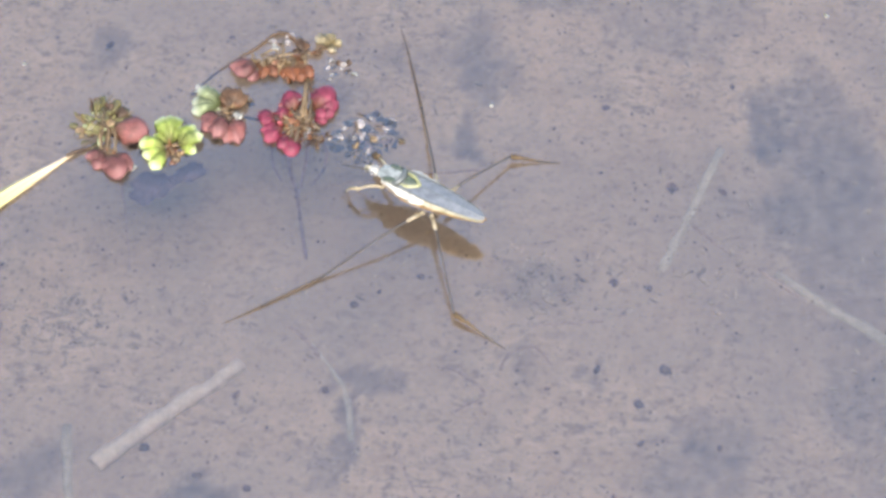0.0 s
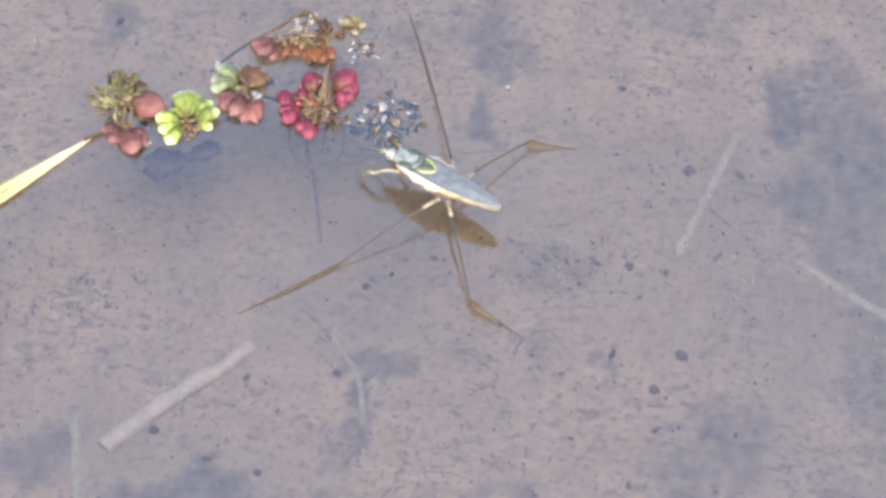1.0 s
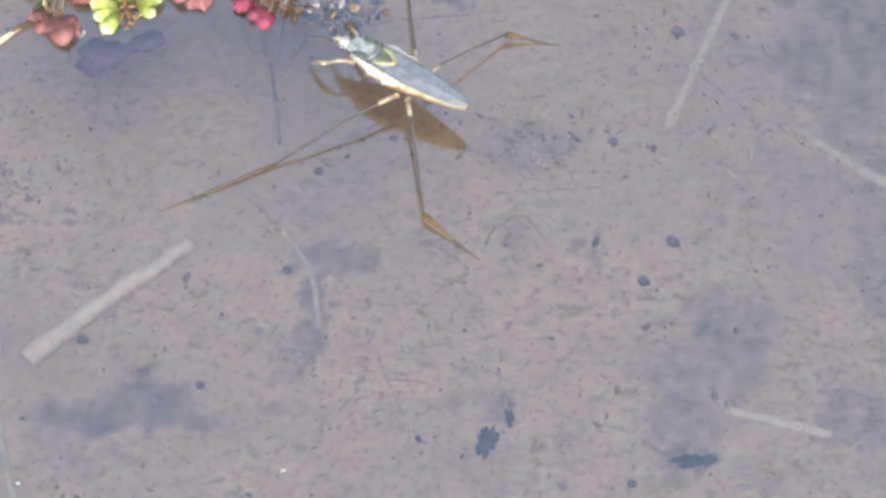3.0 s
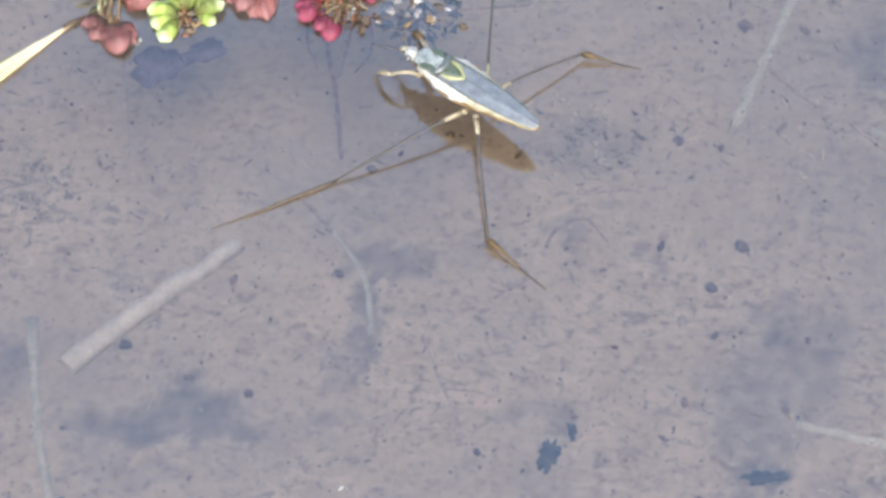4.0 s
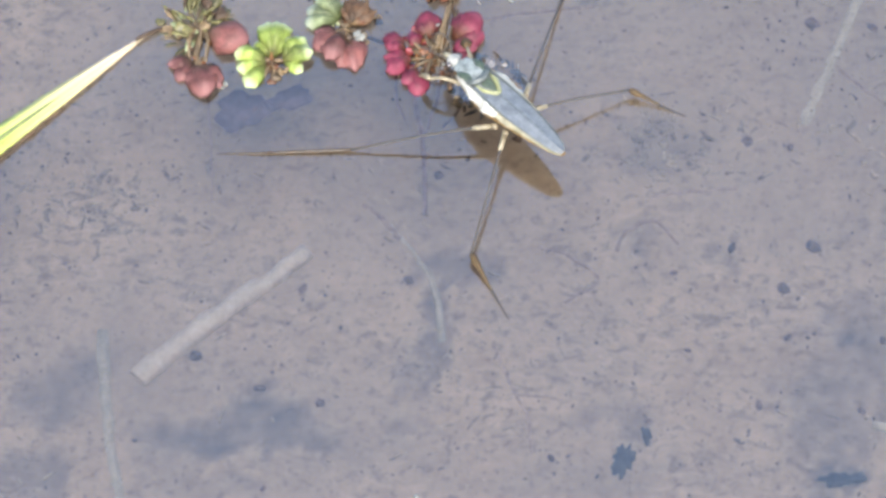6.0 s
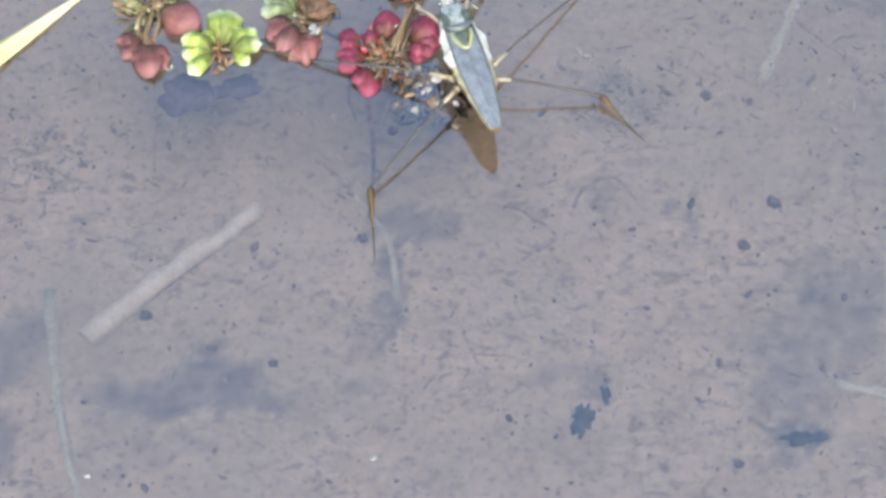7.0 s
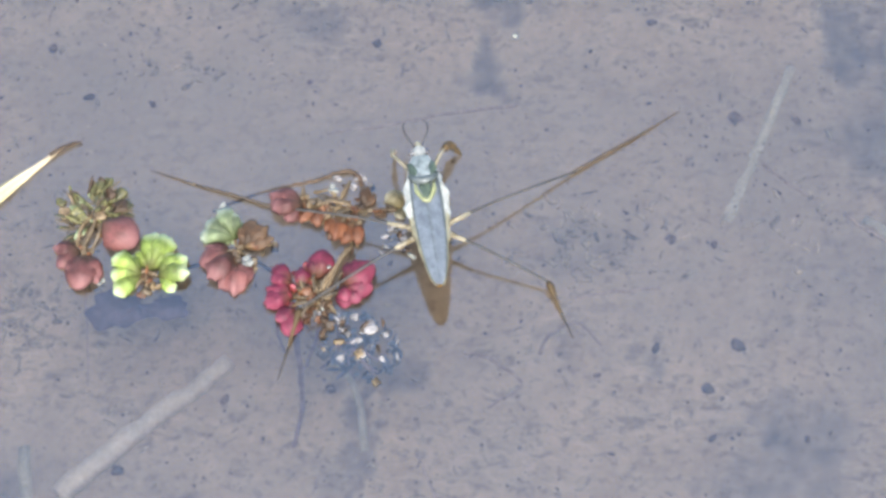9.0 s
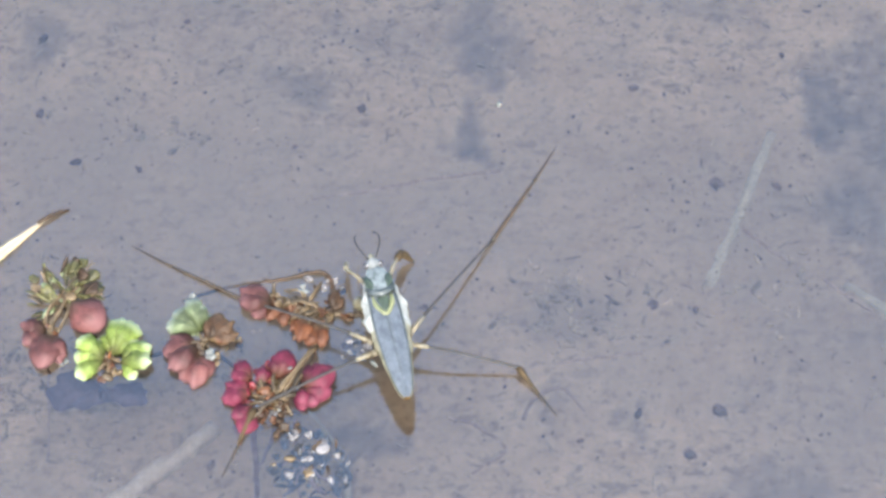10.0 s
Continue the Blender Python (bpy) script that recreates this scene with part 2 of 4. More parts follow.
CREAM = material("cream_rim", (0.0508, 0.0406, 0.0203), (0.135, 0.116, 0.0702), 0.6, 0.5, 0.3, 0.0, 0.45)
WHITE = material("white_rim", (0.0936, 0.0858, 0.0702), (0.211, 0.203, 0.183), 0.6, 0.6, 0.3, 0.0, 0.45, 0.25)
BELLY = material("amber_belly", (0.06, 0.028, 0.005), (0.2, 0.105, 0.02), 1.6, 0.45, 0.2)
YELLOW = material("yellow_green_mark", (0.0731, 0.0714, 0.0241), (0.116, 0.112, 0.0447), 0.6, 0.45, 0.2)
DARK_GREEN = material("dark_green_mark", (0.010, 0.014, 0.009), (0.034, 0.042, 0.024), 0.6, 0.45, 0.3, 0.0, 0.45, 0.3)
KNEE = material("amber_knee", (0.0187, 0.0116, 0.00495), (0.0468, 0.0286, 0.0121), 0.7, 0.6, 0.2, 0.0, 0.35, 0.12)
EYE = material("dark_eye", (0.020, 0.018, 0.018), (0.050, 0.040, 0.040), 0.5, 0.15, 0.1)
LEG_PALE = material("straw_leg", (0.0621, 0.0467, 0.0263), (0.117, 0.0952, 0.0599), 0.8, 0.5, 0.2, 0.0, 0.35, 0.3)
LEG_TAN = material("tan_leg", (0.0202, 0.0173, 0.0155), (0.0321, 0.0279, 0.0255), 0.8, 0.7, 0.2, 0.0, 0.35, 0.1)
LEG_DARK = material("brown_leg", (0.012, 0.008, 0.005), (0.038, 0.024, 0.014), 0.8, 0.45, 0.2, 0.0, 0.35, 0.2)


# ---------------------------------------------------------------- mesh helpers
def mesh_of(name, bm, mat, smooth=True):
    data = bpy.data.meshes.new(name)
    bmesh.ops.recalc_face_normals(bm, faces=bm.faces)
    bm.to_mesh(data)
    bm.free()
    data.materials.append(mat)
    if smooth:
        data.polygons.foreach_set("use_smooth", [True] * len(data.polygons))
    return data


def part(name, shape, mat, parent, label="", at=None, smooth=True):
    """One mesh object under a thing or under a part. shape: a bmesh, or mesh data to share."""
    data = shape if isinstance(shape, bpy.types.Mesh) else mesh_of(name, shape, mat, smooth)
    ob = new(name, data)
    ob.parent = parent
    if at is not None:
        ob.matrix_basis = at
    return tagged(ob, label)


def thing(name, label, category, at=None, group="", bm=None, mat=None):
    """A top-level thing: an Empty, or one mesh."""
    ob = new(name, mesh_of(name, bm, mat) if bm else None)
    if not bm:
        ob.empty_display_size = 2 * MM
    if at is not None:
        ob.matrix_basis = at
    return tagged(ob, label, category, group)


def put(x, y, z, rx=0, ry=0, rz=0, size=1.0):
    """A pose from millimetres and degrees, with an even scale."""
    return pose(x * MM, y * MM, z * MM, rx, ry, rz) @ Matrix.Scale(size, 4)


def tube(bm, points, radii, sides=8):
    """A tapering tube through points (mm) with the given radii, closed at both ends."""
    points = [Vector(p) * MM for p in points]
    rings = []
    for n, p in enumerate(points):
        ahead = (points[min(n + 1, len(points) - 1)] - points[max(n - 1, 0)]).normalized()
        side = ahead.cross(Vector((0, 0, 1)) if abs(ahead.z) < 0.9 else Vector((1, 0, 0))).normalized()
        up = side.cross(ahead)
        r = radii[n] * MM
        rings.append([bm.verts.new(p + r * (math.cos(a) * side + math.sin(a) * up)) for a in (2 * math.pi * k / sides for k in range(sides))])
    for a, b in zip(rings, rings[1:]):
        for k in range(sides):
            bm.faces.new((a[k], a[(k + 1) % sides], b[(k + 1) % sides], b[k]))
    bm.faces.new(rings[0])
    bm.faces.new(rings[-1])
    return bm


def curve_points(ends, count, wobble=0.0, rng=None):
    """Points along a Catmull-Rom curve through ends (mm), with a little wobble."""
    p = [Vector(e) for e in ends]
    p = [2 * p[0] - p[1]] + p + [2 * p[-1] - p[-2]]
    out = []
    spans = len(p) - 3
    for n in range(count):
        s = n / (count - 1) * spans
        k = min(int(s), spans - 1)
        u = s - k
        a, b, c, d = p[k : k + 4]
        q = 0.5 * (2 * b + (c - a) * u + (2 * a - 5 * b + 4 * c - d) * u * u + (3 * b - a - 3 * c + d) * u**3)
        if rng and wobble:
            q = q + Vector((rng.uniform(-1, 1), rng.uniform(-1, 1), rng.uniform(-0.5, 0.5))) * wobble
        out.append(q)
    return out


def lump(bm, size, detail=2, rough=0.25, seed=0.0, squash=(1, 1, 1)):
    """An uneven pebble-like lump of about size mm across."""
    made = bmesh.ops.create_icosphere(bm, subdivisions=detail, radius=1.0)["verts"]
    for v in made:
        d = 1 + rough * noise.noise(v.co * 1.3 + Vector((seed, seed * 0.7, 0))) + 0.5 * rough * noise.noise(v.co * 3.1 + Vector((0, seed, 3)))
        v.co = Vector((v.co.x * squash[0], v.co.y * squash[1], v.co.z * squash[2])) * d * size * 0.5 * MM
    return bm


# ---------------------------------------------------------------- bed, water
# Darker patches of the bed: x, y, half-length, half-width (mm), turn (degrees), strength
DARK_PATCHES = [
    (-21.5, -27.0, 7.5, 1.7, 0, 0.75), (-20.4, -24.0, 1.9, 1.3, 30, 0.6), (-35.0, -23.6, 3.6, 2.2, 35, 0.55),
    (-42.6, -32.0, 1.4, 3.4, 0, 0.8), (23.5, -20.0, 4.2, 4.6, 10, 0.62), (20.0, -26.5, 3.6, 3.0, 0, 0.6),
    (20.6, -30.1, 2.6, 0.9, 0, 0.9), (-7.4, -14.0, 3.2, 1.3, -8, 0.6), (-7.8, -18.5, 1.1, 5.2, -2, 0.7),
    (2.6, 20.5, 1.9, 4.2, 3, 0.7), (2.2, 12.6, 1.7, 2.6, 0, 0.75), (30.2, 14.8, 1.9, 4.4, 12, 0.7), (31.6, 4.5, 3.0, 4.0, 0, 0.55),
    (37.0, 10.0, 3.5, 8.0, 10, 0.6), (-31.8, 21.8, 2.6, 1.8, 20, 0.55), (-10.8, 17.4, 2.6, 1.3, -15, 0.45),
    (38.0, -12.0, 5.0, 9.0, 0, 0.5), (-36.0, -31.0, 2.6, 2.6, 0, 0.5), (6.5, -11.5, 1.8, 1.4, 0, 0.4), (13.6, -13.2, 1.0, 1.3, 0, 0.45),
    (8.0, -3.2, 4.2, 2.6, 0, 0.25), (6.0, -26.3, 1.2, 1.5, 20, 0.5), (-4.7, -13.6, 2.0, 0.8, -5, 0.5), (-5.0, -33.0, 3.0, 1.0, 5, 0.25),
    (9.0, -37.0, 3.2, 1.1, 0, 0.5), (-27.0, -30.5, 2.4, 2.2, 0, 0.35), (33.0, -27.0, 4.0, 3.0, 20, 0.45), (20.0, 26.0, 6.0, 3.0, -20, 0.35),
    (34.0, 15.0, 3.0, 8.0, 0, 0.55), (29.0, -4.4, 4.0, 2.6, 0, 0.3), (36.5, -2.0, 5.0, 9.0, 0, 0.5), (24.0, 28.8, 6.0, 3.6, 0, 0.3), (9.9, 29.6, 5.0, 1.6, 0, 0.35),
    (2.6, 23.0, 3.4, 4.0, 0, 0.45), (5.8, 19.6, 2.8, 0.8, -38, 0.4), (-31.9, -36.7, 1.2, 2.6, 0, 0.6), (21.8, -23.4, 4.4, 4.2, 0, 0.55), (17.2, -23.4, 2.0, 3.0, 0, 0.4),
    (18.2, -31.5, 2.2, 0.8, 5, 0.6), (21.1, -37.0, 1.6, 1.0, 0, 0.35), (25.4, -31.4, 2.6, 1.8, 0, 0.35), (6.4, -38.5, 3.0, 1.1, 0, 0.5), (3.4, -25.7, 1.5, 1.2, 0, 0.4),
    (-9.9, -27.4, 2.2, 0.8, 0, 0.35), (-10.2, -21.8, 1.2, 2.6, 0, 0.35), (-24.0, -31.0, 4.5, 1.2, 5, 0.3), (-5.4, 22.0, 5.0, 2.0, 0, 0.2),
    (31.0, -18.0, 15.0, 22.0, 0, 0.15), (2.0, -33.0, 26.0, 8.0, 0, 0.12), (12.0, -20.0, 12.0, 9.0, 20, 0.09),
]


def dark_share_at(x, y):
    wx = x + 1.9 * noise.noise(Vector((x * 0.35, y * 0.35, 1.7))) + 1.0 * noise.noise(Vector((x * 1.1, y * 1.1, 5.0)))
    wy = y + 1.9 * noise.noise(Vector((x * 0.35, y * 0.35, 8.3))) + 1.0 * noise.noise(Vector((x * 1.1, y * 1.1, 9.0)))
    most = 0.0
    for cx, cy, a, b, turn, strength in DARK_PATCHES:
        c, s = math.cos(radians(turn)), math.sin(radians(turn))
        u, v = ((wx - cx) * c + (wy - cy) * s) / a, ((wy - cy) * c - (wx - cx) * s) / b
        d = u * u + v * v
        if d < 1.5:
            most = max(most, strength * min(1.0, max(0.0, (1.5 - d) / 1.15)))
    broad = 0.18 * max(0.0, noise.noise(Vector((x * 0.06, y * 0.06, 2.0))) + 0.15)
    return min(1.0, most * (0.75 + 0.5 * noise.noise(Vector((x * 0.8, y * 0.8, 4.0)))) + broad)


def bed_height(x, y):
    """Height of the bed in mm at a place in mm; far from the view the ground rises out of the puddle."""
    far = math.hypot(x, y)
    z = BED + 0.32 * noise.noise(Vector((x * 0.11, y * 0.11, 0))) + 0.22 * noise.noise(Vector((x * 0.5, y * 0.5, 3))) + 0.15 * noise.noise(Vector((x * 1.4, y * 1.4, 7)))
    if far > 600:
        z += min(60.0, (far - 600) * 0.02) + 8 * noise.noise(Vector((x * 0.002, y * 0.002, 1)))
    return z


def steps(low, high, step):
    inner = list(np.arange(low, high + step / 2, step))
    outer = [inner[-1] + 4 * 1.42**n for n in range(28)]
    lower = [inner[0] - 4 * 1.42**n for n in range(28)][::-1]
    return lower + inner + outer


def build_bed():
    xs, ys = steps(-56, 46, 0.42), steps(-44, 36, 0.42)
    verts, dark_share = [], []
    for y in ys:
        for x in xs:
            dark = dark_share_at(x, y) if abs(x) < 70 and abs(y) < 60 else 0.1
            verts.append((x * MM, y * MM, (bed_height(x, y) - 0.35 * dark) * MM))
            dark_share.append(dark)
    w = len(xs)
    faces = [(j * w + i, j * w + i + 1, (j + 1) * w + i + 1, (j + 1) * w + i) for j in range(len(ys) - 1) for i in range(w - 1)]
    data = bpy.data.meshes.new("ground")
    data.from_pydata(verts, [], faces)
    data.attributes.new("dark_share", "FLOAT", "POINT").data.foreach_set("value", dark_share)
    data.polygons.foreach_set("use_smooth", [True] * len(data.polygons))
    data.materials.append(MUD)
    return tagged(new("ground", data), "brown mud bed with darker patches under shallow water", "ground", kind="structure")


def build_water():
    bm = bmesh.new()
    rings = [0.02 * 1.5**n for n in range(11)]
    middle = bm.verts.new((0, 0, 0))
    loops = [[bm.verts.new((r * math.cos(a), r * math.sin(a), 0)) for a in (2 * math.pi * k / 48 for k in range(48))] for r in rings]
    for k in range(48):
        bm.faces.new((middle, loops[0][k], loops[0][(k + 1) % 48]))
        for a, b in zip(loops, loops[1:]):
            bm.faces.new((a[k], b[k], b[(k + 1) % 48], a[(k + 1) % 48]))
    ob = new("water", mesh_of("water", bm, WATER))
    return tagged(ob, "clear still shallow water mirroring a pale sky", "water", kind="structure")


build_bed()
build_water()


# ---------------------------------------------------------------- things on the bed
def twig(name, label, points, radii, mat, seed, count=14, wobble=0.08, lift=0.0):
    """A twig or stick that lies on the bed, through plan points (mm)."""
    rng = random.Random(seed)
    line = curve_points([(x, y, 0) for x, y in points], count, wobble, rng)
    spans = [radii[0] + (radii[1] - radii[0]) * n / (count - 1) for n in range(count)]
    spans = [r * rng.uniform(0.88, 1.12) for r in spans]
    middle = sum(line, Vector()) / count
    base = Vector((middle.x, middle.y, bed_height(middle.x, middle.y)))
    bm = tube(bmesh.new(), [Vector((p.x, p.y, bed_height(p.x, p.y) + r * (0.0 if mat is STICK else -0.7 if mat is PALE_TWIG else -0.2) + lift)) - base for p, r in zip(line, spans)], spans, 8)
    return thing(name, label, "twig", put(*base), "sunken twigs", bm, mat)


twig("stick", "pale bleached stick lying on the muddy bed", [(-17.3, -12.5), (-23.0, -17.2), (-29.2, -22.9)], (0.68, 0.86), STICK, 1, 22, 0.09, 0.1)
twig("twig", "thin pale twig half sunk in mud", [(-32.0, -19.0), (-30.8, -28.0), (-28.7, -36.2)], (0.55, 0.45), PALE_TWIG, 2)
twig("twig", "thin pale twig half sunk in mud", [(23.2, -26.0), (26.5, -26.9), (31.0, -28.0)], (0.36, 0.42), PALE_TWIG, 3)
twig("twig", "thin pale twig half sunk in mud", [(25.6, 12.2), (22.4, 4.8), (19.6, -1.4)], (0.48, 0.6), PALE_TWIG, 4)
twig("twig", "thin pale twig half sunk in mud", [(30.0, -1.6), (34.5, -4.8), (40.0, -8.4)], (0.5, 0.75), PALE_TWIG, 5)
twig("twig", "thin pale twig half sunk in mud", [(-11.4, -10.2), (-9.4, -12.8), (-8.0, -15.4), (-7.4, -19.8)], (0.22, 0.34), PALE_TWIG, 6)
twig("twig", "thin dark twig on the mud", [(22.7, 3.5), (24.4, 1.9), (26.3, 0.4)], (0.16, 0.10), TWIG, 7)
twig("twig", "thin dark twig on the mud", [(28.5, -1.1), (30.0, -2.5), (31.8, -3.9)], (0.15, 0.10), TWIG, 8)
twig("twig", "thin dark forked twig on the mud", [(-0.2, -12.0), (1.4, -12.5), (3.9, -14.5), (1.4, -16.5)], (0.16, 0.10), TWIG, 9, 18)
twig("twig", "thin dark twig on the mud", [(-10.5, 6.9), (-5.9, 7.5), (-1.1, 8.5), (4.1, 9.0)], (0.12, 0.16), TWIG, 10)
twig("twig", "thin dark twig on the mud", [(-26.6, -37.0), (-23.1, -36.1), (-18.0, -35.4)], (0.12, 0.18), TWIG, 11)
twig("twig", "curled dark root hair on the mud", [(5.3, -12.4), (6.2, -10.6), (8.4, -9.9), (9.8, -11.8)], (0.16, 0.10), TWIG, 12)
twig("twig", "thin dark root hair on the mud", [(-3.7, -20.2), (-2.2, -23.8), (-1.3, -26.0), (-1.1, -28.4)], (0.12, 0.09), TWIG, 13)
twig("twig", "thin dark root hair on the mud", [(-2.0, -24.0), (-0.6, -24.0), (1.2, -24.4)], (0.11, 0.08), TWIG, 14)
twig("twig", "thin dark twig on the mud", [(-13.5, -8.6), (-12.0, -9.6), (-10.6, -11.4)], (0.13, 0.20), TWIG, 15)
twig("twig", "thin dark twig on the mud", [(8.0, -7.7), (11.0, -7.2), (14.5, -7.0)], (0.10, 0.14), TWIG, 16)


def pebble(x, y, size, seed, kind="pebble"):
    bm = lump(bmesh.new(), size, 2, 0.5, seed * 3.7, (1.0, 0.8 + 0.3 * math.sin(seed * 5), 0.55))
    label = "small dark pebble on the muddy bed" if kind == "pebble" else "dark crumb of soil on the muddy bed"
    return thing(kind, label, kind, put(x, y, bed_height(x, y) + 0.10 * size, 0, 0, seed * 67 % 360), "pebbles on the bed", bm, PEBBLE)


PEBBLES = [
    (13.8, -12.0, 1.0), (19.8, -11.9, 1.35), (17.4, -15.3, 0.9), (15.4, -2.9, 0.8), (-1.9, -2.8, 0.75), (17.5, -19.3, 0.85),
    (0.3, -28.8, 0.7), (18.6, -3.4, 0.6), (20.9, 7.6, 1.05), (25.6, 7.2, 0.8), (-28.9, 10.5, 0.9), (-23.9, 9.7, 0.6), (-6.6, 15.0, 0.7),
    (-32.0, 15.0, 0.75), (26.9, 19.3, 0.6), (-20.4, -23.6, 0.95), (-17.6, -15.5, 0.8), (-25.1, -21.1, 0.9), (-16.1, -24.7, 0.7), (-39.8, -16.5, 0.8),
    (-12.1, -33.4, 0.6), (-19.9, -31.2, 0.5), (-38.0, -37.2, 0.6), (16.0, -32.2, 0.8), (-5.6, -4.5, 0.55), (-24.6, -34.0, 0.8),
    (-20.7, 23.7, 0.6), (-11.8, 11.6, 0.45), (14.9, 16.4, 0.75), (-32.1, 22.0, 0.9), (-30.4, 19.5, 0.5), (7.2, -26.0, 0.5), (-7.8, -6.0, 0.7),
    (-9.9, -14.9, 0.8), (9.4, -14.2, 0.6), (4.0, -9.6, 0.4), (22.4, -25.0, 0.6), (24.3, -19.5, 0.5), (15.1, -24.7, 0.7), (10.2, -20.4, 0.5),
]
for n, (x, y, size) in enumerate(PEBBLES):
    pebble(x, y, size, n + 1, "pebble" if size > 0.65 else "soil_crumb")


def scrap(points, x, y, turn, seed):
    """A ragged scrap of black leaf on the bed: a thin curled plate with a torn outline."""
    bm = bmesh.new()
    rng = random.Random(seed)
    ring = []
    for k in range(28):
        a = 2 * math.pi * k / 28
        r = 1 + 0.35 * noise.noise(Vector((math.cos(a) * 1.7, math.sin(a) * 1.7, seed))) + rng.uniform(-0.3, 0.22)
        ring.append((points[0] * r * math.cos(a), points[1] * r * math.sin(a)))
    lift = lambda px, py: 0.25 + 0.10 * px * px / points[0] + 0.08 * noise.noise(Vector((px, py, seed)))
    top, low = [], []
    for px, py in ring:
        top.append(bm.verts.new(Vector((px, py, lift(px, py) + 0.06)) * MM))
        low.append(bm.verts.new(Vector((px, py, lift(px, py) - 0.06)) * MM))
    a, b = bm.verts.new(Vector((0, 0, 0.31)) * MM), bm.verts.new(Vector((0, 0, 0.19)) * MM)
    for k in range(28):
        j = (k + 1) % 28
        bm.faces.new((a, top[k], top[j]))
        bm.faces.new((b, low[j], low[k]))
        bm.faces.new((top[k], low[k], low[j], top[j]))
    return thing("leaf_scrap", "ragged black scrap of dead leaf on the mud", "leaf", put(x, y, bed_height(x, y) - 0.05, 0, 0, turn), "leaf scraps", bm, LEAF_BIT)


scrap((0.75, 1.25), 5.4, -29.0, -22, 3)
scrap((0.35, 0.7), 7.0, -27.3, 10, 5)
scrap((1.6, 0.55), 20.5, -30.4, 4, 9)


def build_grit():
    """Loose grit, crumbs and worm casts all over the bed, as one mesh."""
    rng = random.Random(21)
    bm = bmesh.new()
    count = 0
    while count < 1800:
        x, y = rng.uniform(-54, 44), rng.uniform(-42, 34)
        crowd = noise.noise(Vector((x * 0.09, y * 0.09, 11))) + 0.9 * math.exp(-(((x - 8) / 6) ** 2 + ((y + 3) / 4) ** 2)) + 0.5 * math.exp(-(((x + 33) / 9) ** 2 + ((y + 9) / 6) ** 2))
        if rng.random() > 0.35 + crowd:
            continue
        size = rng.choice((0.12, 0.15, 0.18, 0.22, 0.32))
        made = bmesh.ops.create_icosphere(bm, subdivisions=1, radius=size * 0.5 * MM)["verts"]
        place = put(x, y, bed_height(x, y) + 0.04, rng.uniform(0, 360), 0, rng.uniform(0, 360))
        stretch = Vector((rng.uniform(0.8, 1.6), rng.uniform(0.6, 1.1), rng.uniform(0.5, 0.9)))
        for v in made:
            v.co = place @ Vector((v.co.x * stretch.x, v.co.y * stretch.y, v.co.z * stretch.z))
        count += 1
    mat = material("grit", (0.045, 0.032, 0.020), (0.13, 0.088, 0.048), 5.0, 0.85, 0.2)
    ob = new("grit", mesh_of("grit", bm, mat))
    return tagged(ob, "scattered brown grit and soil crumbs on mud", "grit", kind="stuff")


def build_litter():
    """Short rotted fibres and root ends strewn over the mud, as one mesh."""
    rng = random.Random(33)
    bm = bmesh.new()
    count = 0
    while count < 1000:
        x, y = rng.uniform(-54, 44), rng.uniform(-42, 34)
        crowd = 1.1 * noise.noise(Vector((x * 0.08, y * 0.08, 15))) + 0.9 * math.exp(-(((x - 8) / 6) ** 2 + ((y + 3) / 4) ** 2)) + 0.6 * math.exp(-(((x + 33) / 9) ** 2 + ((y + 9) / 6) ** 2))
        if rng.random() > 0.25 + crowd:
            continue
        long, a, bend = rng.uniform(0.25, 0.9) * rng.choice((1, 1, 1.6)), rng.gauss(0, 45), rng.uniform(-70, 70)
        line, px, py = [], x, y
        thick = rng.uniform(0.05, 0.11)
        for k in range(5):
            line.append((px, py, bed_height(px, py) + 0.03))
            turn = radians(a + bend * (k / 4 - 0.5))
            px, py = px + long * 0.25 * math.cos(turn), py + long * 0.25 * math.sin(turn)
        tube(bm, line, [thick * 0.5, thick, thick * rng.uniform(0.8, 1.5), thick, thick * 0.4], 5)
        count += 1
    # crowded heaps of thicker, curled bits
    for cx, cy, wide, deep, many in ((9.0, -3.5, 4.5, 3.0, 70), (-33.0, -9.0, 6.0, 3.0, 45), (24.0, -2.0, 5.0, 4.0, 25), (-22.0, 13.0, 7.0, 3.0, 25)):
        for n in range(many):
            px, py = rng.gauss(cx, wide * 0.55), rng.gauss(cy, deep * 0.55)
            long, a, bend, thick = rng.uniform(0.5, 1.5), rng.gauss(80, 60), rng.uniform(-150, 150), rng.uniform(0.08, 0.22)
            line = []
            for k in range(6):
                line.append((px, py, bed_height(px, py) + 0.02))
                turn = radians(a + bend * (k / 5 - 0.5))
                px, py = px + long * 0.2 * math.cos(turn), py + long * 0.2 * math.sin(turn)
            tube(bm, line, [thick * 0.4, thick, thick * rng.uniform(0.7, 1.3), thick, thick * 0.8, thick * 0.3], 5)
    mat = material("rotted_fibre", (0.10, 0.076, 0.052), (0.33, 0.24, 0.15), 1.6, 0.85, 0.2, 0.0, 0.35, 0.1)
    ob = new("plant_litter", mesh_of("plant_litter", bm, mat))
    return tagged(ob, "short rotted plant fibres strewn over brown mud", "plant litter", kind="stuff")


build_grit()
build_litter()


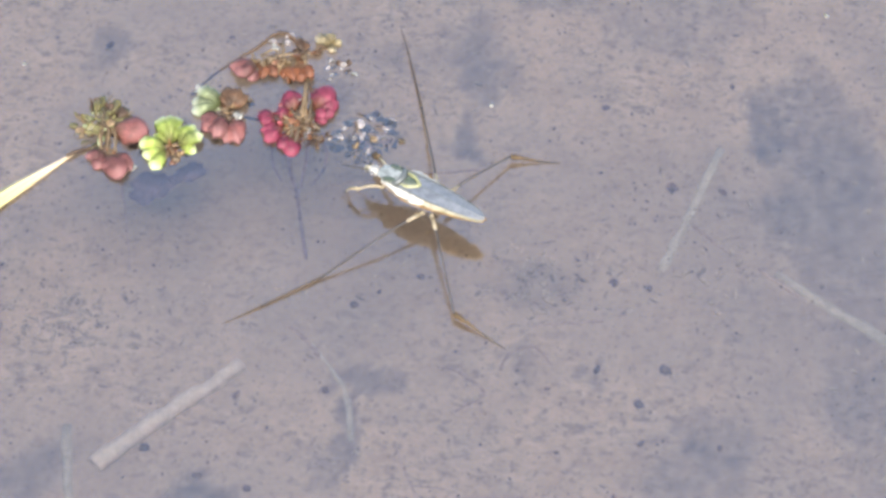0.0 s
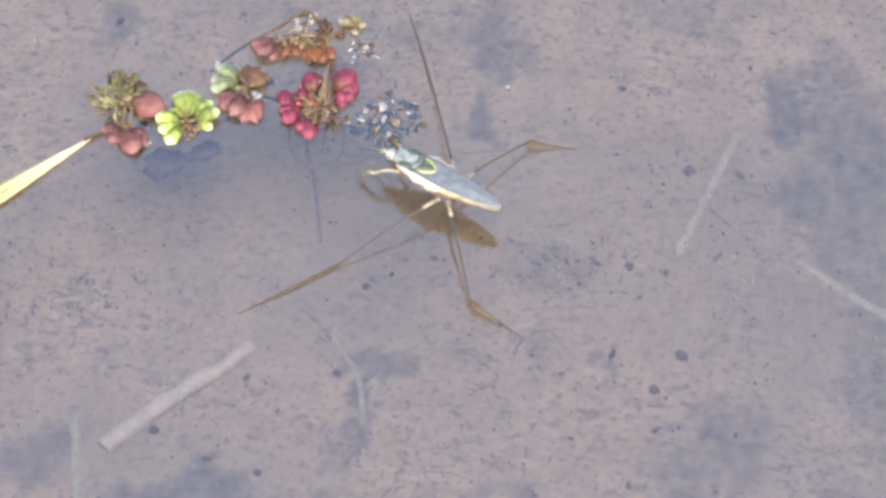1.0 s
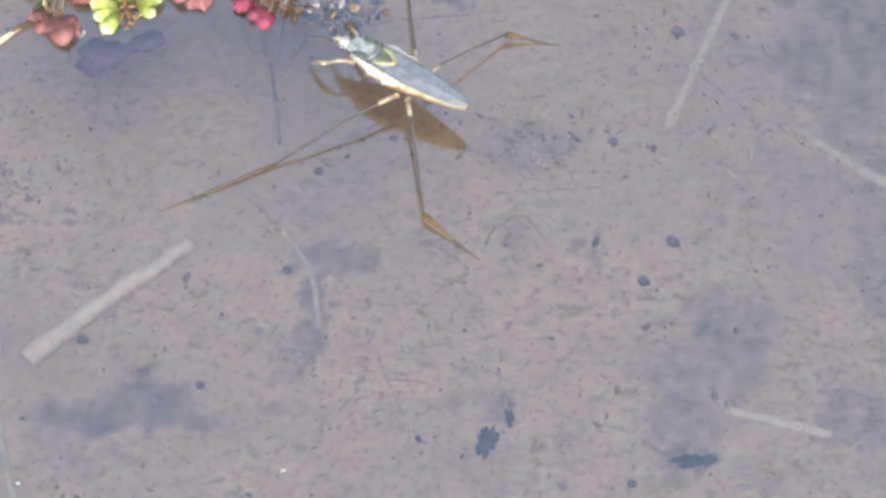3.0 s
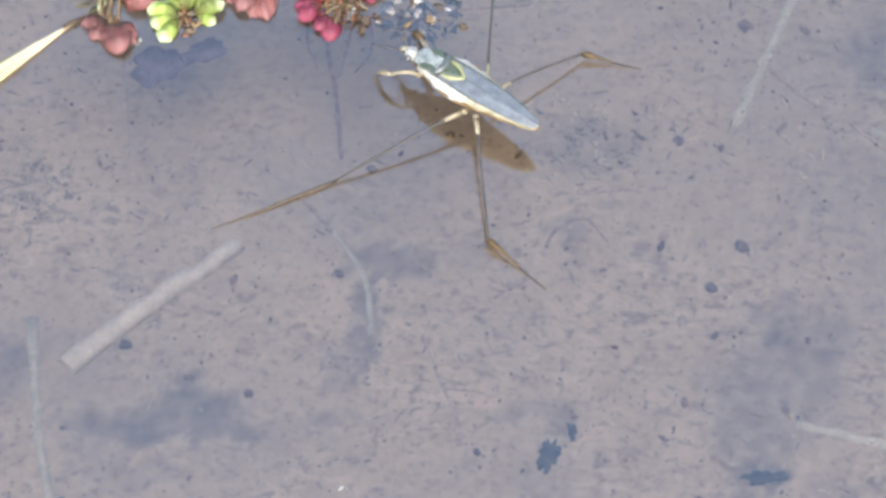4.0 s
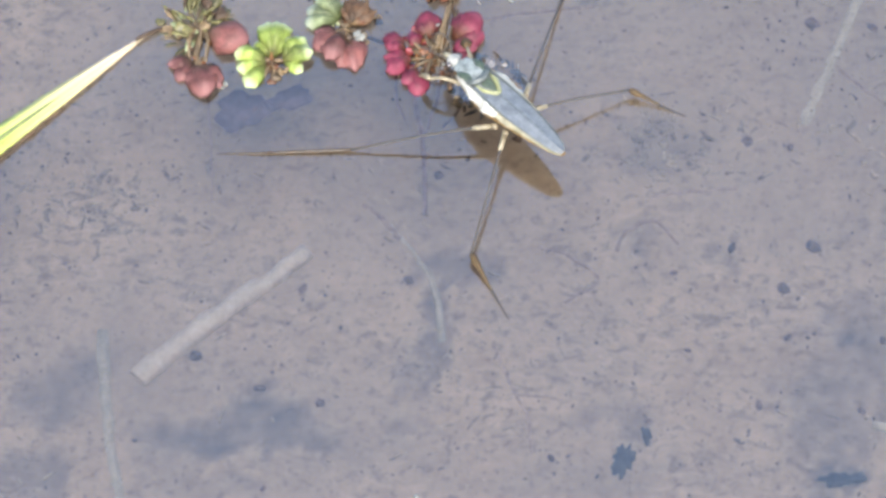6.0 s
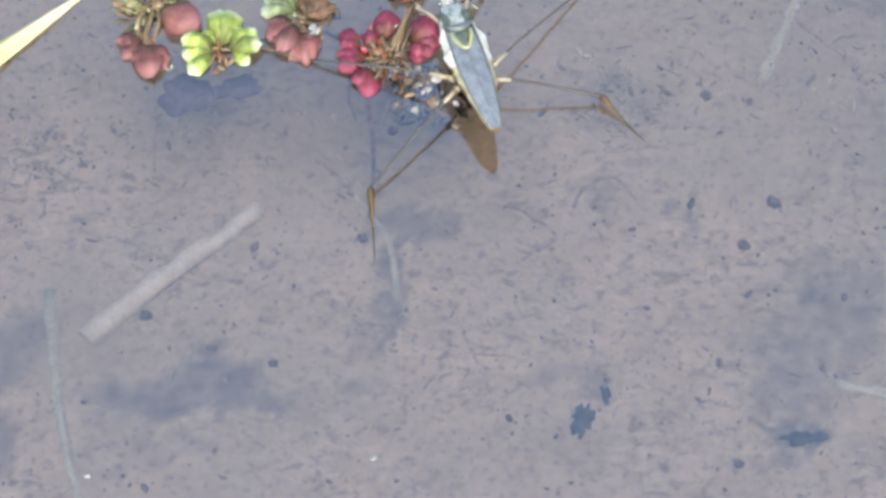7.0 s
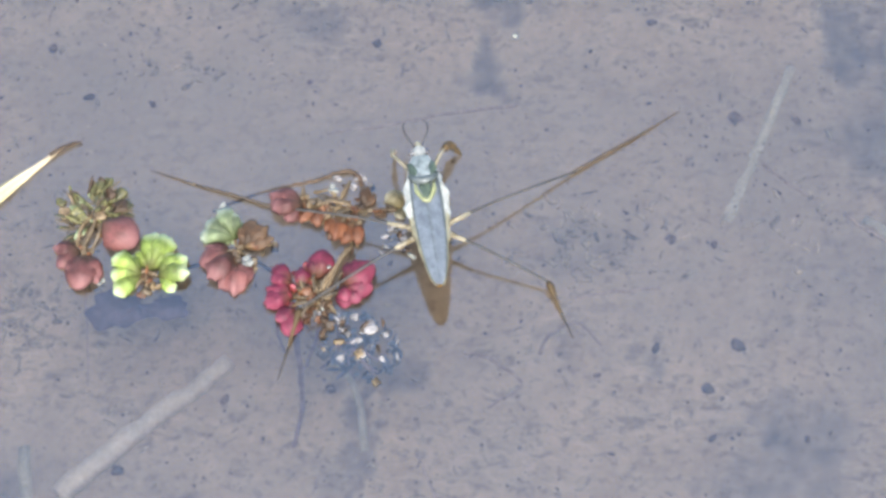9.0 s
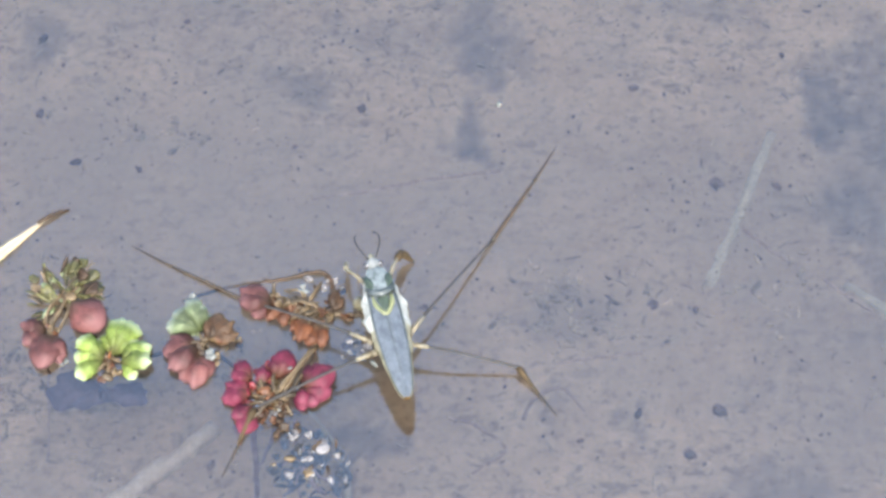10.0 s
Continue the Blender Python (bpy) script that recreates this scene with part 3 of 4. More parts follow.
# ---------------------------------------------------------------- floating plants
def leaf_mesh(name, mat, seed, lobes=3):
    """A small fleshy leaf, cupped and notched into rounded lobes, about 1 mm across, growing along +x from the origin."""
    bm = bmesh.new()
    for v in bmesh.ops.create_uvsphere(bm, u_segments=14, v_segments=9, radius=0.5)["verts"]:
        a = math.atan2(v.co.y, v.co.x)
        r = 1 + 0.16 * math.cos(lobes * a + seed) + 0.14 * noise.noise(v.co * 2.4 + Vector((seed, 0, 0)))
        x, y, z = v.co.x * r, v.co.y * r, v.co.z * 0.52 * (1 + 0.3 * noise.noise(v.co * 3 + Vector((0, seed, 0))))
        z += 0.22 * (x * x + y * y)
        v.co = Vector((x + 0.42, y, z)) * MM
    return mesh_of(name, bm, mat)


def slip_mesh(name, mat, seed, length=1.0, width=0.34):
    """A narrow pointed leaf, folded along its midrib."""
    bm = bmesh.new()
    rows = []
    for n in range(7):
        u = n / 6
        w = width * math.sin(math.pi * (0.12 + 0.86 * u)) ** 0.8
        z = 0.22 * math.sin(u * 2.2) + 0.05 * noise.noise(Vector((u * 3, seed, 0)))
        rows.append([bm.verts.new(Vector((u * length, s * w * 0.5, z + abs(s) * w * 0.25 + t)) * MM) for s, t in ((-1, 0), (0, 0.05), (1, 0), (0, -0.07))])
    for a, b in zip(rows, rows[1:]):
        for k in range(4):
            bm.faces.new((a[k], a[(k + 1) % 4], b[(k + 1) % 4], b[k]))
    bm.faces.new(rows[0])
    bm.faces.new(rows[-1])
    return mesh_of(name, bm, mat)


LEAVES = {key: [leaf_mesh("leaf", mat, s * 2.3, 2 + s % 3) for s in range(3)] for key, mat in
          (("crimson", CRIMSON), ("red", BRICK_RED), ("rust", RUST), ("mint", MINT), ("olive", OLIVE), ("dead", DEAD), ("pale", PALE), ("stem", STEM), ("brown", BROWN_STEM))}
SLIPS = {key: [slip_mesh("leaf", mat, s * 1.7, 1.0 + 0.25 * s) for s in range(3)] for key, mat in
         (("olive", OLIVE), ("stem", STEM), ("rust", RUST), ("dead", DEAD), ("brown", BROWN_STEM), ("mint", MINT))}


def fan_mesh(name, mat, seed, wide=0.4, dome=0.0, scallops=3, blunt=0.0):
    """A thick wedge-shaped leaf, 1 mm long along +x, that widens to a rounded, scalloped edge; dome bulges it, otherwise it is cupped."""
    bm = bmesh.new()
    top, low = [], []
    for n in range(8):
        u = n / 7
        rows = ([], [])
        for k in range(9):
            v = k / 4 - 1
            edge = 1 + (0.06 - 0.05 * blunt) * math.cos(scallops * math.pi * v + seed) - (0.30 - 0.16 * blunt) * v * v
            x = u * edge
            y = v * wide * (0.22 + 0.78 * math.sin(min(1.0, u * 1.3) * math.pi / 2)) * (1 - 0.9 * (1 - blunt) * max(0.0, u - 0.68)) * (1 - 0.45 * blunt * (1 - u)) * (1 + 0.12 * math.sin(4 * u + seed))
            z = dome * math.sin(math.pi * u) * (1 - 0.7 * v * v) + (0.20 - dome * 0.6) * u * u + (0.10 - dome * 0.3) * v * v * u
            z += 0.03 * (1 - blunt) * math.cos(scallops * math.pi * v + seed) * u + 0.10 * noise.noise(Vector((x * 4, y * 4, seed)))
            thick = 0.05 + 0.13 * math.sin(math.pi * min(1, 0.15 + 0.8 * u)) * (1 - 0.6 * v * v)
            rows[0].append(bm.verts.new(Vector((x, y, z + thick)) * MM))
            rows[1].append(bm.verts.new(Vector((x, y, z - thick * 0.7)) * MM))
        top.append(rows[0])
        low.append(rows[1])
    for n in range(7):
        for k in range(8):
            bm.faces.new((top[n][k], top[n + 1][k], top[n + 1][k + 1], top[n][k + 1]))
            bm.faces.new((low[n][k], low[n][k + 1], low[n + 1][k + 1], low[n + 1][k]))
        for k in (0, 8):
            bm.faces.new((top[n][k], low[n][k], low[n + 1][k], top[n + 1][k]))
    for n in (0, 7):
        for k in range(8):
            bm.faces.new((top[n][k], top[n][k + 1], low[n][k + 1], low[n][k]))
    return mesh_of(name, bm, mat)


FANS = {key: [fan_mesh("leaf", mat, s * 2.1 + 0.4, wide, dome, 2 + s % 3, blunt) for s in range(3)] for key, mat, wide, dome, blunt in
        (("crimson", CRIMSON_FAN, 0.42, 0.24, 0.2), ("red", RED_FAN, 0.40, 0.22, 0.3), ("rust", RUST_FAN, 0.33, 0.15, 0.2), ("lime", LIME_FAN, 0.35, 0.24, 0.75), ("mint", MINT_FAN, 0.30, 0.20, 0.7), ("tan", TAN_FAN, 0.42, 0.18, 0.6), ("brown", BROWN_FAN, 0.30, 0.12, 0.3))}


def fans(core, colour, leaves, z, seed, size=1.0):
    """Wedge leaves of a rosette, each from its base to its tip (x, y, x, y in mm, in the plant's space)."""
    rng = random.Random(seed)
    ox, oy = core.matrix_basis.translation.x / MM, core.matrix_basis.translation.y / MM
    for bx, by, tx, ty in leaves:
        far, turn = math.hypot(tx - bx, ty - by), math.degrees(math.atan2(ty - by, tx - bx))
        part("leaf", FANS[colour][rng.randrange(3)], None, core, "", put(bx - ox, by - oy, z + rng.uniform(-0.1, 0.15), rng.uniform(-14, 14), -rng.uniform(-4, 14), turn, far * size * rng.uniform(0.96, 1.06)))


def pinnate(core, leaves, seed):
    """Ragged leaves of a rosette, each a row of small leaflets from base to tip (mm, in the plant's space)."""
    rng = random.Random(seed)
    ox, oy = core.matrix_basis.translation.x / MM, core.matrix_basis.translation.y / MM
    for bx, by, tx, ty in leaves:
        turn = math.degrees(math.atan2(ty - by, tx - bx))
        for u, colours, size in ((0.25, ("olive", "olive", "stem"), 0.7), (0.45, ("olive", "mint", "olive", "olive"), 0.9), (0.62, ("olive", "brown", "stem"), 1.0), (0.8, ("olive", "brown", "olive"), 0.85)):
            colour = rng.choice(colours)
            pool = SLIPS[colour] if rng.random() < 0.7 else LEAVES[colour]
            part("leaf", pool[rng.randrange(3)], None, core, "", put(bx + u * (tx - bx) - ox + rng.uniform(-0.2, 0.2), by + u * (ty - by) - oy + rng.uniform(-0.2, 0.2), 0.75 - 0.6 * u + rng.uniform(-0.1, 0.15),
                 rng.uniform(-45, 45), -rng.uniform(-10, 25), turn + rng.uniform(-40, 40), size * rng.uniform(0.8, 1.2)))


def stalks(core, lines, z, seed):
    """Thin bowed stalks of a rosette, each from x, y to x, y (mm, in the plant's space)."""
    rng = random.Random(seed)
    ox, oy = core.matrix_basis.translation.x / MM, core.matrix_basis.translation.y / MM
    for ax, ay, bx, by in lines:
        bow = rng.uniform(-0.3, 0.3)
        ends = [(ax - ox, ay - oy, z), ((ax + bx) / 2 - ox + bow, (ay + by) / 2 - oy + bow, z + 0.2), (bx - ox, by - oy, z - 0.3)]
        part("stalk", tube(bmesh.new(), curve_points(ends, 8, 0.04, rng), [0.15, 0.14, 0.13, 0.13, 0.12, 0.12, 0.11, 0.08], 6), STEM, core)


def sprig(name, label, parent, x, y, stems, seed, mat=STEM):
    """A rosette's core: short branching stems from its middle, as the part that carries its leaves."""
    rng = random.Random(seed)
    bm = bmesh.new()
    for dx, dy, dz in stems:
        line = curve_points([(0, 0, 0.25), (dx * 0.5 + rng.uniform(-0.2, 0.2), dy * 0.5 + rng.uniform(-0.2, 0.2), dz * 0.8 + 0.3), (dx, dy, dz)], 7)
        tube(bm, line, [0.16, 0.15, 0.14, 0.13, 0.12, 0.10, 0.07], 6)
    return part(name, bm, mat, parent, label, put(x, y, 0))


def lobe(core, colour, x, y, z, size, count, seed, heading=None, tilt=25):
    """A lobe of overlapping fleshy leaves round a point of a rosette (mm, in the rosette's space)."""
    rng = random.Random(seed)
    for n in range(count):
        turn = (heading if heading is not None else 0) + 360 * n / count + rng.uniform(-16, 16)
        part("leaf", LEAVES[colour][rng.randrange(3)], None, core, "",
             put(x + rng.uniform(-0.1, 0.1) * size, y + rng.uniform(-0.1, 0.1) * size, z + rng.uniform(-0.08, 0.12), rng.uniform(-20, 20), -rng.uniform(tilt * 0.3, tilt), turn, size * rng.uniform(0.85, 1.12)))


def tuft(core, colour, x, y, z, reach, count, seed, spread=360, heading=0, lift=25):
    """A tuft of narrow leaves that fan out from a point."""
    rng = random.Random(seed)
    for n in range(count):
        turn = heading + spread * ((n + rng.uniform(-0.3, 0.3)) / count - 0.5)
        part("leaf", SLIPS[colour][rng.randrange(3)], None, core, "",
             put(x + rng.uniform(-0.25, 0.25), y + rng.uniform(-0.25, 0.25), z + rng.uniform(-0.05, 0.35), rng.uniform(-50, 50), -rng.uniform(0, lift), turn, reach * rng.uniform(0.7, 1.2)))


def crumbs(core, colours, x, y, rx, ry, count, seed, low=0.4, high=0.75, height=0.9):
    """A dense clump of small withered leaves heaped over an ellipse of a rosette."""
    rng = random.Random(seed)
    for n in range(count):
        a, r = rng.uniform(0, 2 * math.pi), math.sqrt(rng.random())
        colour = rng.choice(colours)
        pool = LEAVES[colour] if colour in LEAVES and (colour not in SLIPS or rng.random() < 0.78) else SLIPS[colour]
        part("leaf", pool[rng.randrange(3)], None, core, "",
             put(x + rx * r * math.cos(a), y + ry * r * math.sin(a), 0.1 + height * (1 - r * r) * rng.uniform(0.5, 1.0), rng.uniform(-60, 60), -rng.uniform(-20, 55), rng.uniform(0, 360), rng.uniform(low, high)))


LIME_LEAVES = [
    (-0.7, -0.6, -2.9, 0.0), (-0.7, -0.6, -2.6, -1.2), (-0.7, -0.6, -1.8, -2.4), (-0.7, -0.6, -1.8, 0.6), (-0.3, 0.0, -1.5, 1.2), (-0.3, 0.0, -0.9, 2.6),
    (-0.3, 0.0, 0.1, 2.7), (-0.3, 0.0, 0.8, 1.8), (0.6, -0.2, 1.0, 1.4), (0.6, -0.2, 2.0, 1.7), (0.6, -0.2, 2.6, 0.4), (0.6, -0.2, 2.0, -0.9),
]
OLIVE_LEAVES = [
    (-5.8, 1.8, -8.7, 2.4), (-5.8, 1.8, -8.3, 3.2), (-5.8, 1.8, -7.9, 3.9), (-5.8, 1.8, -7.4, 4.7), (-5.8, 1.8, -6.7, 5.1), (-5.8, 1.8, -5.8, 5.3), (-5.8, 1.8, -5.0, 4.8),
    (-5.8, 1.8, -4.0, 4.1), (-5.8, 1.8, -3.7, 3.3), (-5.8, 1.8, -4.2, 2.8), (-5.8, 1.8, -7.8, 1.5), (-5.8, 1.8, -7.4, 0.5), (-5.8, 1.8, -6.6, 0.0), (-5.8, 1.8, -5.9, 0.0),
]
DULL_RED_LEAVES = [(-5.1, 1.8, -2.1, 0.9), (-5.1, 1.8, -2.8, 2.2), (-4.6, 1.1, -3.2, 0.3), (-5.8, -0.7, -7.5, -1.2), (-5.8, -0.7, -6.7, -2.4), (-5.2, -1.0, -5.7, -2.8), (-5.2, -1.0, -4.5, -3.5), (-5.2, -1.0, -3.5, -2.6)]
MINT_LEAVES = [(4.1, 3.7, 1.8, 3.1), (4.1, 3.7, 1.9, 4.2), (4.1, 3.7, 2.4, 5.5), (4.1, 3.7, 3.2, 5.5), (4.1, 3.7, 4.1, 5.1)]
BROWN_LEAVES = [(5.1, 3.2, 4.2, 4.5), (5.1, 3.2, 5.0, 5.3), (5.1, 3.2, 6.1, 5.1), (5.1, 3.2, 6.7, 4.5)]
BRICK_LEAVES = [(4.4, 2.4, 2.5, 2.2), (4.4, 2.4, 2.5, 0.9), (4.4, 2.4, 3.8, 0.0), (5.0, 2.0, 4.6, -0.3), (5.0, 2.0, 5.7, -0.4), (5.0, 2.0, 6.3, 0.7)]
CRIMSON_LEAVES = [
    (9.0, 1.7, 7.5, 2.6), (9.0, 1.7, 7.6, 1.4), (9.4, 0.8, 7.7, 0.7), (9.4, 0.8, 8.0, -0.5), (10.2, -0.2, 9.1, -1.5), (10.2, -0.2, 10.2, -2.1), (10.7, 2.6, 9.7, 4.0),
    (10.7, 2.6, 10.4, 4.7), (10.1, 1.7, 9.3, 2.9), (12.7, 2.5, 13.0, 4.8), (12.7, 2.5, 14.1, 4.6), (12.7, 2.5, 14.6, 3.1), (12.7, 2.5, 14.1, 1.8), (12.7, 2.5, 13.3, 1.1),
]
RUST_RED_LEAVES = [(7.7, 7.5, 5.2, 7.6), (7.7, 7.5, 5.6, 6.6), (7.7, 7.5, 6.8, 6.1)]
RUST_LEAVES = [(8.5, 7.9, 8.1, 6.2), (8.5, 7.9, 9.3, 6.4), (10.4, 7.7, 9.9, 6.1), (10.4, 7.7, 10.8, 5.6), (11.6, 7.7, 11.4, 5.7), (11.6, 7.7, 12.5, 6.0), (11.9, 8.8, 11.3, 10.4), (11.9, 8.8, 12.2, 10.1)]
TAN_LEAVES = [(14.4, 9.8, 12.8, 10.3), (14.4, 9.8, 13.4, 11.0), (14.4, 9.8, 14.3, 10.9), (14.4, 9.8, 15.3, 10.0), (14.4, 9.8, 14.3, 8.8)]


def stems_to(leaves, x, y, extra=()):
    """Stems of a rosette's core at x, y: one to the base of each fan of leaves."""
    ends = sorted({(bx, by) for bx, by, tx, ty in leaves})
    return [(bx - x, by - y, 0.3) for bx, by in ends if math.hypot(bx - x, by - y) > 0.2] + list(extra)


def sunken_sheet(parent, x, y, wide, deep, turn, seed):
    """A dark lobed sheet that lies flat under the water."""
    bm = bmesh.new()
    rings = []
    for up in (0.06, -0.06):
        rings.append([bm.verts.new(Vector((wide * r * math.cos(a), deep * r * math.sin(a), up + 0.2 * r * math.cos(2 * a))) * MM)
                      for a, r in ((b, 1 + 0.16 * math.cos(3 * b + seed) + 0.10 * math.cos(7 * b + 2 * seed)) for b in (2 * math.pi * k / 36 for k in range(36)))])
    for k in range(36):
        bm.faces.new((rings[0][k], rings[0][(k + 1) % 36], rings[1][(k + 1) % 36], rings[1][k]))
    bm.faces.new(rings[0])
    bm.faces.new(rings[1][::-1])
    return part("sunken_sheet", bm, SUNKEN_GREY, parent, "dark grey-blue lobed sheet under water", put(x, y, -1.2, 0, 0, turn))


def build_plant():
    plant = thing("floating_plant", "floating water plant with red, lime and rusty leaf rosettes", "plant")
    # lime rosette
    core = sprig("lime_rosette", "lime green rosette of wedge-shaped leaves", plant, -0.15, -0.3, stems_to(LIME_LEAVES, -0.15, -0.3, [(0.2, -1.7, 0.1), (-0.5, -1.5, 0.1)]), 1)
    fans(core, "lime", LIME_LEAVES, 0.25, 11)
    fans(core, "lime", [(bx, by, bx + 0.7 * (tx - bx), by + 0.7 * (ty - by)) for bx, by, tx, ty in LIME_LEAVES[1::4]], 0.45, 12)
    crumbs(core, ["stem", "rust", "brown", "stem"], 0.0, -0.8, 0.9, 0.8, 18, 16, 0.4, 0.75, 0.5)
    lime = core
    # olive rosette with dull red leaves below it
    core = sprig("olive_rosette", "olive rosette with dull red lower leaves", plant, -5.8, 1.8, stems_to(DULL_RED_LEAVES, -5.8, 1.8, [(0.1, -2.4, 0.4), (0.3, -2.9, 0.3)]), 2, STEM)
    pinnate(core, OLIVE_LEAVES, 21)
    stalks(core, [(-5.7, 2.6, -5.6, -0.6), (-6.0, 2.2, -6.1, -0.4), (-5.4, 2.0, -5.0, -0.4), (-5.8, 4.0, -5.7, 1.4)], 0.55, 24)
    crumbs(core, ["mint", "olive", "olive", "brown", "brown", "stem"], 0.1, 0.6, 1.8, 1.8, 34, 25, 0.3, 0.6, 0.9)
    crumbs(core, ["brown", "olive"], 1.2, 1.8, 0.8, 0.8, 10, 26, 0.4, 0.7, 0.6)
    fans(core, "red", DULL_RED_LEAVES, 0.15, 30)
    crumbs(core, ["red", "rust", "brown"], 1.9, -0.4, 1.0, 0.8, 12, 33, 0.4, 0.7, 0.7)
    crumbs(core, ["rust", "stem"], 0.3, -2.6, 0.7, 0.7, 8, 31, 0.35, 0.55, 0.6)
    crumbs(core, ["pale"], 2.3, -4.2, 0.2, 0.2, 2, 32, 0.3, 0.45, 0.2)
    # pale green and brick red rosette
    core = sprig("red_green_rosette", "brick red rosette with a pale green tip", plant, 4.7, 3.0, stems_to(MINT_LEAVES + BROWN_LEAVES + BRICK_LEAVES, 4.7, 3.0, [(-0.8, -0.6, 0.5), (1.1, -0.8, 0.5)]), 3)
    fans(core, "mint", MINT_LEAVES, 0.2, 40)
    fans(core, "brown", BROWN_LEAVES, 0.3, 41)
    fans(core, "rust", [(bx, by, bx + 0.65 * (tx - bx), by + 0.65 * (ty - by)) for bx, by, tx, ty in BROWN_LEAVES], 0.45, 42)
    fans(core, "red", BRICK_LEAVES, 0.15, 43)
    crumbs(core, ["red", "rust", "stem", "brown"], 0.0, -1.2, 1.6, 1.2, 18, 44, 0.35, 0.65, 0.6)
    crumbs(core, ["mint", "olive", "mint"], -1.4, 1.2, 0.9, 0.8, 14, 48, 0.35, 0.6, 0.5)
    crumbs(core, ["rust", "brown", "stem"], 0.9, 1.2, 1.2, 0.8, 16, 49, 0.4, 0.75, 0.7)
    crumbs(core, ["stem", "brown"], 0.6, -0.7, 1.0, 0.8, 14, 50, 0.35, 0.6, 0.8)
    lobe(core, "pale", 1.0, -0.9, 0.7, 0.5, 3, 51)
    lobe(core, "pale", -2.2, 2.6, 0.4, 0.55, 3, 52)
    # crimson rosette
    core = sprig("crimson_rosette", "crimson rosette with tan stems in its middle", plant, 11.2, 1.1, stems_to(CRIMSON_LEAVES, 11.2, 1.1, [(0.4, 2.4, 0.9), (0.9, 4.8, 0.5), (1.6, -0.6, 0.4), (0.6, -1.6, 0.3)]), 4)
    fans(core, "crimson", CRIMSON_LEAVES, 0.3, 60)
    crumbs(core, ["crimson", "crimson", "rust", "dead"], -1.4, 0.4, 1.6, 2.0, 22, 62, 0.4, 0.75, 0.6)
    crumbs(core, ["crimson", "rust", "stem"], 1.9, 1.2, 1.0, 1.6, 14, 63, 0.35, 0.7, 0.6)
    fans(core, "crimson", [(bx, by, bx + 0.8 * (tx - bx) + 0.1, by + 0.8 * (ty - by) - 0.1) for bx, by, tx, ty in CRIMSON_LEAVES[1::3]], 0.5, 61)
    crumbs(core, ["stem", "rust", "stem", "brown"], -0.1, 0.1, 1.5, 1.3, 34, 71, 0.35, 0.7, 1.1)
    crumbs(core, ["rust", "brown", "rust", "dead"], 0.9, -1.4, 1.7, 1.0, 26, 72, 0.4, 0.8, 0.6)
    lobe(core, "pale", -0.2, 2.4, 0.9, 0.42, 3, 73)
    lobe(core, "pale", 1.9, 1.3, 0.8, 0.40, 3, 74)
    crumbs(core, ["pale", "stem"], 0.0, -0.2, 1.5, 1.4, 9, 75, 0.22, 0.36, 1.3)
    stalks(core, [(11.6, 1.4, 12.1, 6.1), (11.3, 1.6, 11.8, 5.6), (11.9, 1.2, 12.5, 5.2), (11.2, 1.4, 10.4, 3.2), (11.4, 0.8, 9.8, 0.0), (11.0, 1.0, 9.4, 1.4), (11.5, 1.0, 12.9, 2.2), (11.1, 0.6, 10.4, -1.2), (10.8, 1.2, 9.6, 2.2)], 0.8, 76)
    # rusty cluster
    core = sprig("rusty_rosette", "rusty brown withered cluster with tan stalks", plant, 9.9, 8.1, stems_to(RUST_RED_LEAVES + RUST_LEAVES + TAN_LEAVES, 9.9, 8.1, [(2.2, -2.3, 0.4), (0.2, 2.6, 0.4)]), 5)
    fans(core, "red", RUST_RED_LEAVES, 0.2, 90)
    fans(core, "rust", RUST_LEAVES[:6], 0.25, 91)
    crumbs(core, ["red", "rust", "brown"], -2.6, -0.9, 1.6, 0.7, 16, 95, 0.4, 0.75, 0.6)
    fans(core, "brown", RUST_LEAVES[6:], 0.3, 92)
    fans(core, "tan", TAN_LEAVES, 0.2, 93)
    stalks(core, [(11.4, 8.6, 8.2, 8.5), (10.8, 8.9, 7.4, 8.1), (10.0, 8.2, 7.7, 7.1), (10.2, 8.4, 9.4, 6.8), (11.0, 8.2, 11.1, 6.2), (12.0, 8.6, 12.4, 5.9), (9.6, 9.0, 8.0, 9.0), (9.2, 8.4, 8.8, 6.9), (11.6, 8.4, 12.0, 6.4)], 0.6, 94)
    crumbs(core, ["rust", "stem", "stem", "rust"], -0.6, -0.3, 2.2, 0.9, 30, 101, 0.45, 0.85, 0.7)
    crumbs(core, ["rust", "brown", "rust"], 0.9, -1.1, 1.6, 0.8, 18, 102, 0.45, 0.8, 0.5)
    crumbs(core, ["brown", "brown", "rust"], 2.1, 1.1, 1.2, 1.3, 18, 103, 0.4, 0.8, 0.5)
    crumbs(core, ["brown", "dead"], 0.0, 2.6, 1.8, 0.6, 10, 104, 0.35, 0.6, 0.3)
    crumbs(core, ["dead", "brown"], 4.4, -0.9, 1.5, 1.1, 14, 106, 0.35, 0.65, 0.1)
    lobe(core, "pale", -0.6, 1.3, 0.8, 0.45, 3, 108)
    crumbs(core, ["pale"], 6.3, -1.8, 0.3, 0.3, 2, 109, 0.4, 0.55, 0.2)
    # stalks that join and overarch the rosettes, the dark sheets under the water and the hanging roots
    part("stalk", tube(bmesh.new(), curve_points([(-5.8, 1.6, 0.0), (-3.0, 0.6, -0.3), (0, -0.3, 0.0), (2.6, 1.5, -0.3), (4.8, 2.8, 0.0), (8.2, 2.2, -0.3), (11.2, 1.3, 0.0), (12.3, 4.8, 0.2), (10.9, 7.6, 0.1)], 40), [0.15] * 40, 7), BROWN_STEM, plant, "thin brown stalk")
